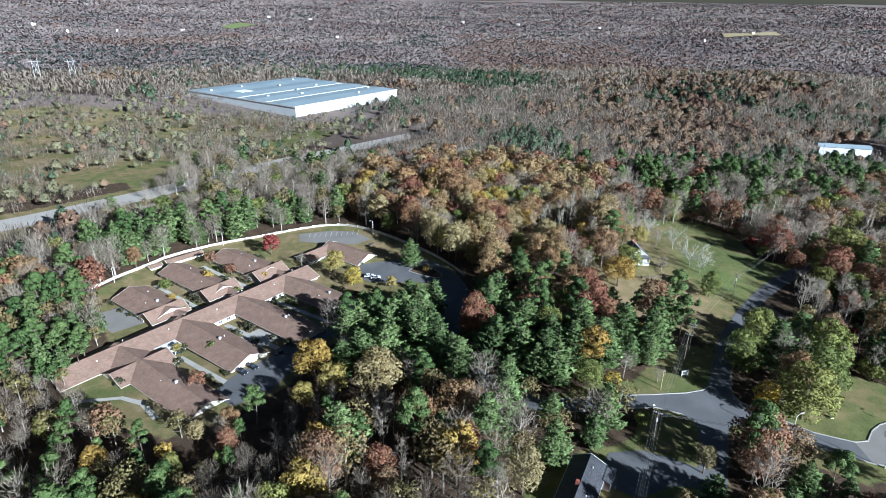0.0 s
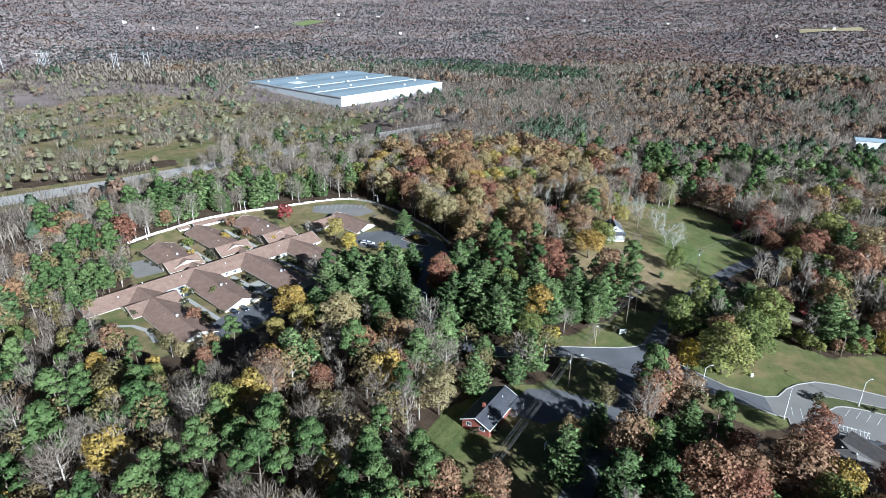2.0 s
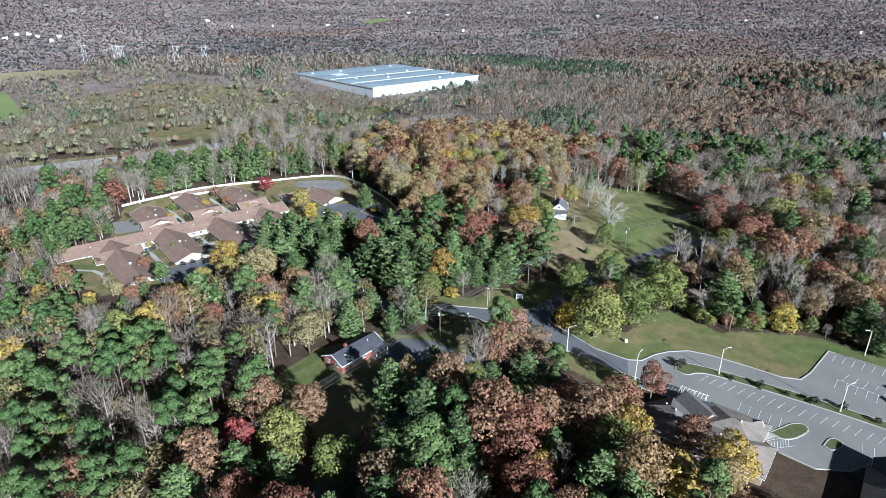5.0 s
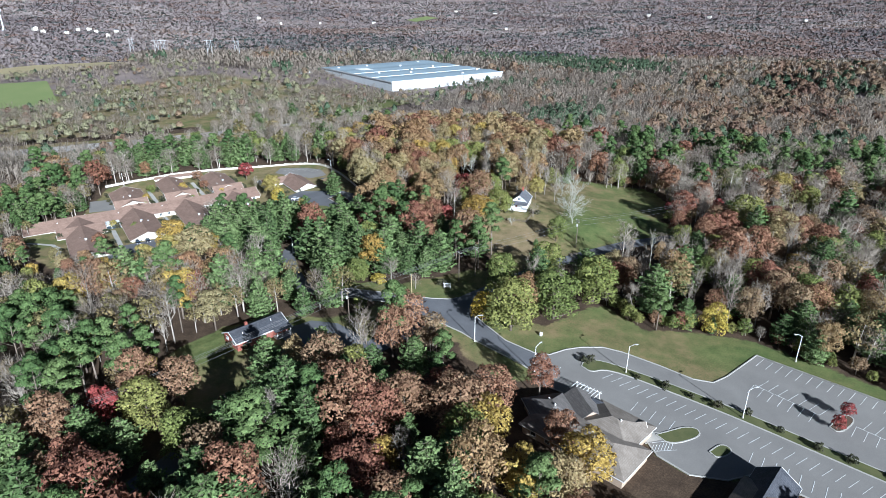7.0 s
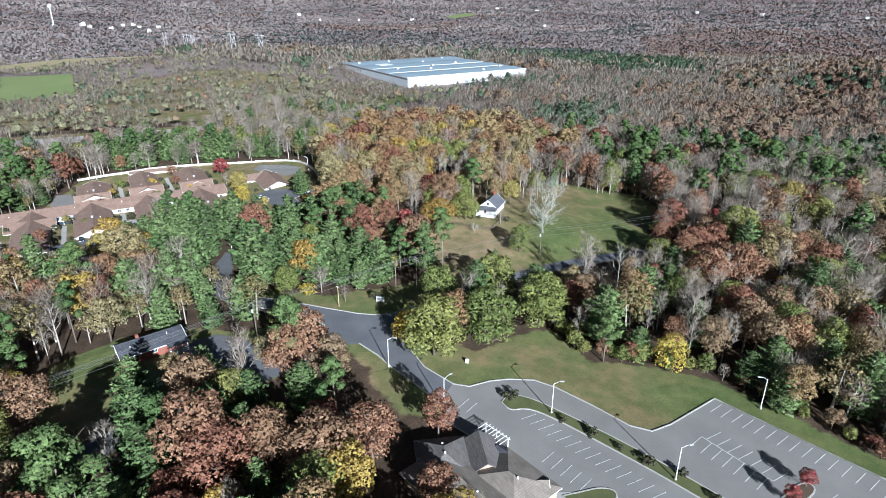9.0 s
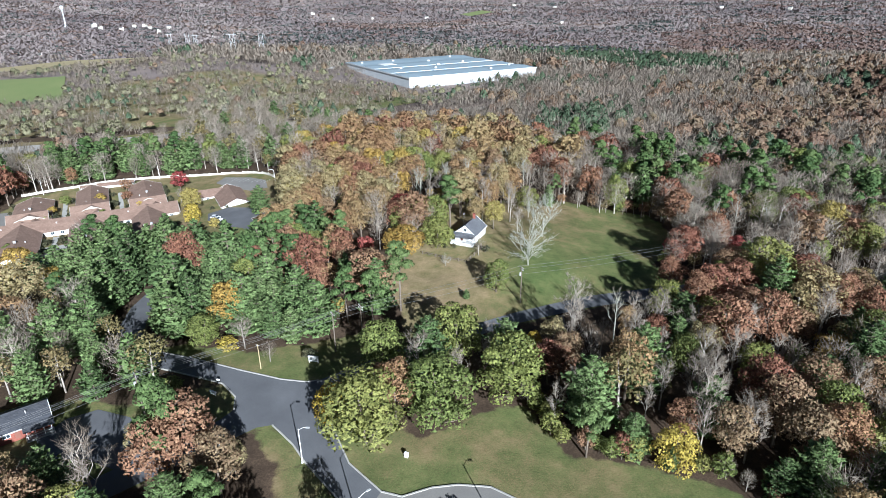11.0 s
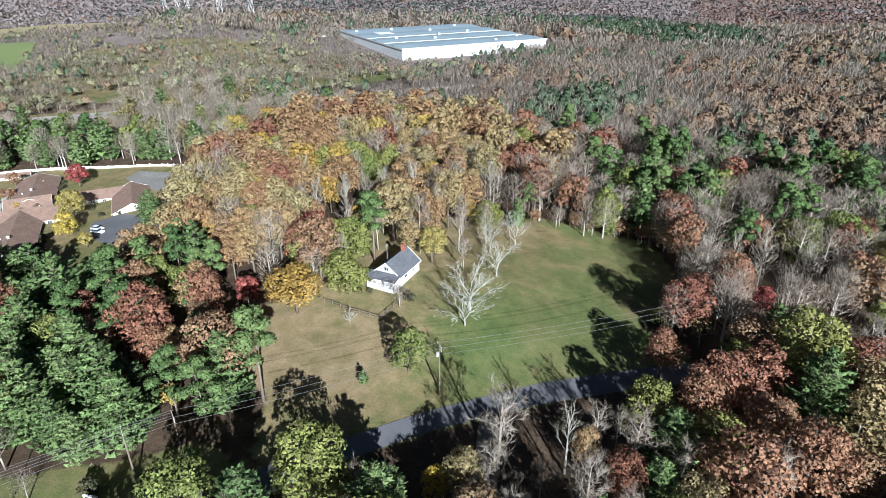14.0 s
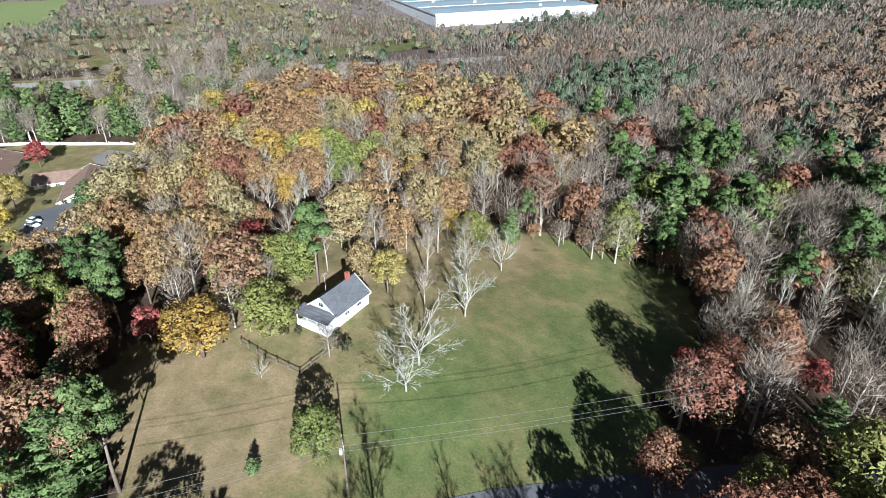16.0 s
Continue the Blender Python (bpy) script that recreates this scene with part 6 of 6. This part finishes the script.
# ---------------------------------------------------------------- far woods
def far_wood(name, label, leaf, kind, spots):
    """Thousands of far trees in one mesh; spots: rows of x, y, size, tone."""
    g = np.random.default_rng(len(name))
    V, F, T, N, n = [], [], [], [], 0
    for x, y, s, tone in spots:
        r = math.hypot(x, y)
        count = 96 if r < 560 else 76 if r < 800 else 52
        size = s * (0.106 if r < 560 else 0.128 if r < 800 else 0.155)
        if kind == "bare":
            c = g.normal(size=(count, 3)) * np.array([0.30, 0.30, 0.17]) * s + np.array([0, 0, 0.62 * s])
            u = unit(g.normal(size=(count, 3)) * 0.35 + np.array([0, 0, 1.0])) * size * 1.3
            v = unit(np.cross(u, g.normal(size=(count, 3)))) * size * (0.10 if r < 560 else 0.15 if r < 800 else 0.34)
            tr = np.array([[0, 0, 0.3 * s]])
            d = c - np.array([0, 0, 0.3 * s])
            c, d, u, v = np.vstack([c, tr]), np.vstack([d, [[0.5, -0.5, 0.3]]]), np.vstack([u, [[0, 0, 0.36 * s]]]), np.vstack([v, [[0.018 * s + 0.06, 0.018 * s, 0]]])
        else:
            count, size = int(count * 1.7), size * 0.72
            d = unit(g.normal(size=(count, 3)))
            d[:, 2] = np.abs(d[:, 2]) * 1.1 - 0.25
            wide = 0.20 if kind == "pine" else 0.27
            taper = (1 - 0.55 * np.clip(d[:, 2:3], 0, 1)) if kind == "pine" else 1
            c = d * np.array([wide, wide, 0.36]) * s * np.hstack([taper * np.ones((count, 1))] * 2 + [np.ones((count, 1))]) * (0.75 + 0.4 * g.random((count, 1))) + np.array([0, 0, 0.56 * s])
            nrm = unit(d + 0.5 * g.normal(size=d.shape))
            u = unit(np.cross(nrm, g.normal(size=d.shape)))
            v = np.cross(nrm, u) * size * 1.3
            u = u * size
        lv, lf, ln = leaves(c + np.array([x, y, height(x, y)]), u, v, unit(d) + np.array([0, 0, 0.9 if r < 560 else 1.5]))
        V.append(lv), N.append(ln), F.append(lf + n), T.append(np.full(len(lv), tone))
        n += len(lv)
    me = mesh_np(name, np.vstack(V), np.vstack(F), [leaf], np.concatenate(T), np.vstack(N))
    return tagged(new(name, me), label, "woods", kind="stuff")


def distant_wood(name, label, leaf, spots, tufts=6):
    """Crowns near the horizon, each a few tufts flattened over the canopy so that little shade shows, in one mesh."""
    g = np.random.default_rng(len(name))
    at = np.array([(x, y, height(x, y)) for x, y, _, _ in spots])
    reach = 7.6 + (np.hypot(at[:, 0], at[:, 1]) - 620) * 0.0068
    tone = np.array([p[3] for p in spots])
    n = len(at) * tufts
    d = unit(g.normal(size=(n, 3)))
    d[:, 2] = np.abs(d[:, 2])
    size = np.repeat(reach, tufts)[:, None]
    c = np.repeat(at, tufts, 0) + d * np.hstack([0.55 * size, 0.55 * size, np.full((n, 1), 1.0)]) + np.array([0, 0, 0.7])
    nrm = unit(d * np.array([1, 1, 0.6]) + 0.4 * g.normal(size=(n, 3)))
    u = unit(np.cross(nrm, g.normal(size=(n, 3))))
    v = np.cross(nrm, u)
    # normals are turned up, which evens out light and shade on the crowns
    lv, lf, ln = leaves(c, u * 0.22 * size, v * 0.22 * size, 0.2 * d + np.array([0, 0, 1.0]))
    return tagged(new(name, mesh_np(name, lv, lf, [leaf], np.repeat(tone, 3 * tufts), ln)), label, "woods", kind="stuff")


def beyond(x, y):
    """Past the highway."""
    return any((x - a[0]) * (b[1] - a[1]) - (y - a[1]) * (b[0] - a[0]) < 0 and min(a[1], b[1]) <= y < max(a[1], b[1]) for a, b in zip(HIGHWAY_LINE, HIGHWAY_LINE[1:]))


def in_regions(x, y):
    return -180 < x < 330 and y < 420


CLEAR = [FIELD, VERGE, HOME_LAWN, LOT, WEST_FIELD, PASTURE, FAR_FIELD, FAR_MEADOW, STUBBLE, WARE, HIGHWAY, CORRIDOR, [(300, 470), (372, 462), (378, 530), (304, 532)]] + [DRIVE, ROAD]
# the first patch of pines is added mostly to darken a cloud-shadow band
PINES = [([(-1049, 1274), (-560, 1500), (-234, 1279), (-250, 960), (-431, 943), (-671, 860)], 0.38), ([(-183, 1067), (-40, 1200), (156, 940), (135, 826), (60, 860), (-45, 975)], 0.9), ([(-256, 1055), (-234, 1148), (-89, 1233), (62, 1105), (156, 829), (68, 827), (-68, 929)], 0.93), ([(118, 415), (283, 489), (330, 440), (330, 415)], 0.65), ([(44, 545), (104, 542), (97, 435), (60, 437)], 0.5),
         ([(330, 400), (520, 470), (480, 560), (330, 500)], 0.6)]
RUSSETS = [([(-19, 1525), (159, 1804), (447, 1619), (434, 1232), (286, 1083), (167, 1090), (49, 1229)], 0.85), ([(263, 860), (457, 1346), (620, 1000), (310, 626), (220, 648)], 0.7), ([(-1003, 1584), (-601, 1837), (-488, 1563), (-683, 1374)], 0.7)]
spots = {k + o: [] for k in ("bare", "mixed", "pine", "scrub") for o in ("", "_off")}
r = 150.0
while r < 4700:
    gap = 7.6 if r < 620 else 7.6 + (r - 620) * (0.0105 if r < 1050 else 0.0068)
    a = -48.0
    while a < 84:
        w = radians(90 + a + rng.uniform(-0.5, 0.5) * gap / r * 57.3)
        q = r + rng.uniform(-0.5, 0.5) * gap
        x, y = 60 + q * math.cos(w), q * math.sin(w)
        a += gap / r * 57.3
        if in_regions(x, y) or -150 < x < 230 and y < 160 or not all(not near_box((x, y), o, 3) or reach_of((x, y), o) < -3 for o in CLEAR):
            continue
        patch = noise.noise((x / 130, y / 130, 5.1)) + 0.5 * noise.noise((x / 45, y / 45, 9.3))
        east = 0.25 * step(-50, 500, x)
        pine = max([p for o, p in PINES if inside((x, y), o)] or [0.0])
        west = step(-20, -120, x) if y < 760 else 0
        kind = "pine" if rng.random() < max(pine, 0.05 + 0.5 * step(0.28, 0.6, patch)) else "mixed" if rng.random() < max([p for o, p in RUSSETS if inside((x, y), o)] or [0.0]) or rng.random() < (0.05 + 0.6 * east + 0.5 * step(0.05, 0.5, -patch)) * (1 - 0.8 * west) else "bare"
        if x < -60 and beyond(x, y) and q < 900 and noise.noise((x / 38, y / 38, 7.7)) > 0.08 + 0.25 * rng.random():
            continue
        s = rng.uniform(11, 17) * (rng.uniform(0.6, 1.3) if x < -60 else 1) * (0.62 if y < 720 - 0.9 * (x + 60) and x < -60 and beyond(x, y) else 1.0) * (1 if q < 1050 else 0.62 + (q - 1050) / 7000)
        if near_box((x, y), WARE, 55):
            d = -reach_of((x, y), WARE)
            if d < 7:
                continue
            s *= 0.55 + 0.45 * step(10, 60, d)
        if kind == "bare" and x < -60 and q < 1000 and beyond(x, y) and rng.random() < 0.25:
            kind = "scrub"
        # past 1000 m, broad bands of tone imitate cloud shadow in the colour
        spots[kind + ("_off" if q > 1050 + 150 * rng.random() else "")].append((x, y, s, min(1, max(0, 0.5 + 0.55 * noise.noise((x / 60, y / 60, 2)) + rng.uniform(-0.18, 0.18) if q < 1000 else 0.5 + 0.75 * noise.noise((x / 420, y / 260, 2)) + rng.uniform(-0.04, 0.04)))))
    r += gap * 0.9
far_wood("bare_woods", "far leafless grey-brown woods", FAR_LEAF["bare"], "bare", spots["bare"])
far_wood("autumn_woods", "far woods in russet and orange autumn leaf", FAR_LEAF["mixed"], "mixed", spots["mixed"])
far_wood("scrub_woods", "far olive green scrub beyond the highway", FAR_LEAF["scrub"], "mixed", spots["scrub"] + spots["scrub_off"])
far_wood("pine_woods", "far dark green pine woods", FAR_LEAF["pine"], "pine", spots["pine"])
distant_wood("distant_bare_woods", "distant leafless woods in hazed grey to the horizon", FAR_LEAF["bare_off"], spots["bare_off"])
distant_wood("distant_autumn_woods", "distant autumn woods in hazed brown to the horizon", FAR_LEAF["mixed_off"], spots["mixed_off"])
distant_wood("distant_pine_woods", "distant pine woods in hazed dark green to the horizon", FAR_LEAF["pine_off"], spots["pine_off"])
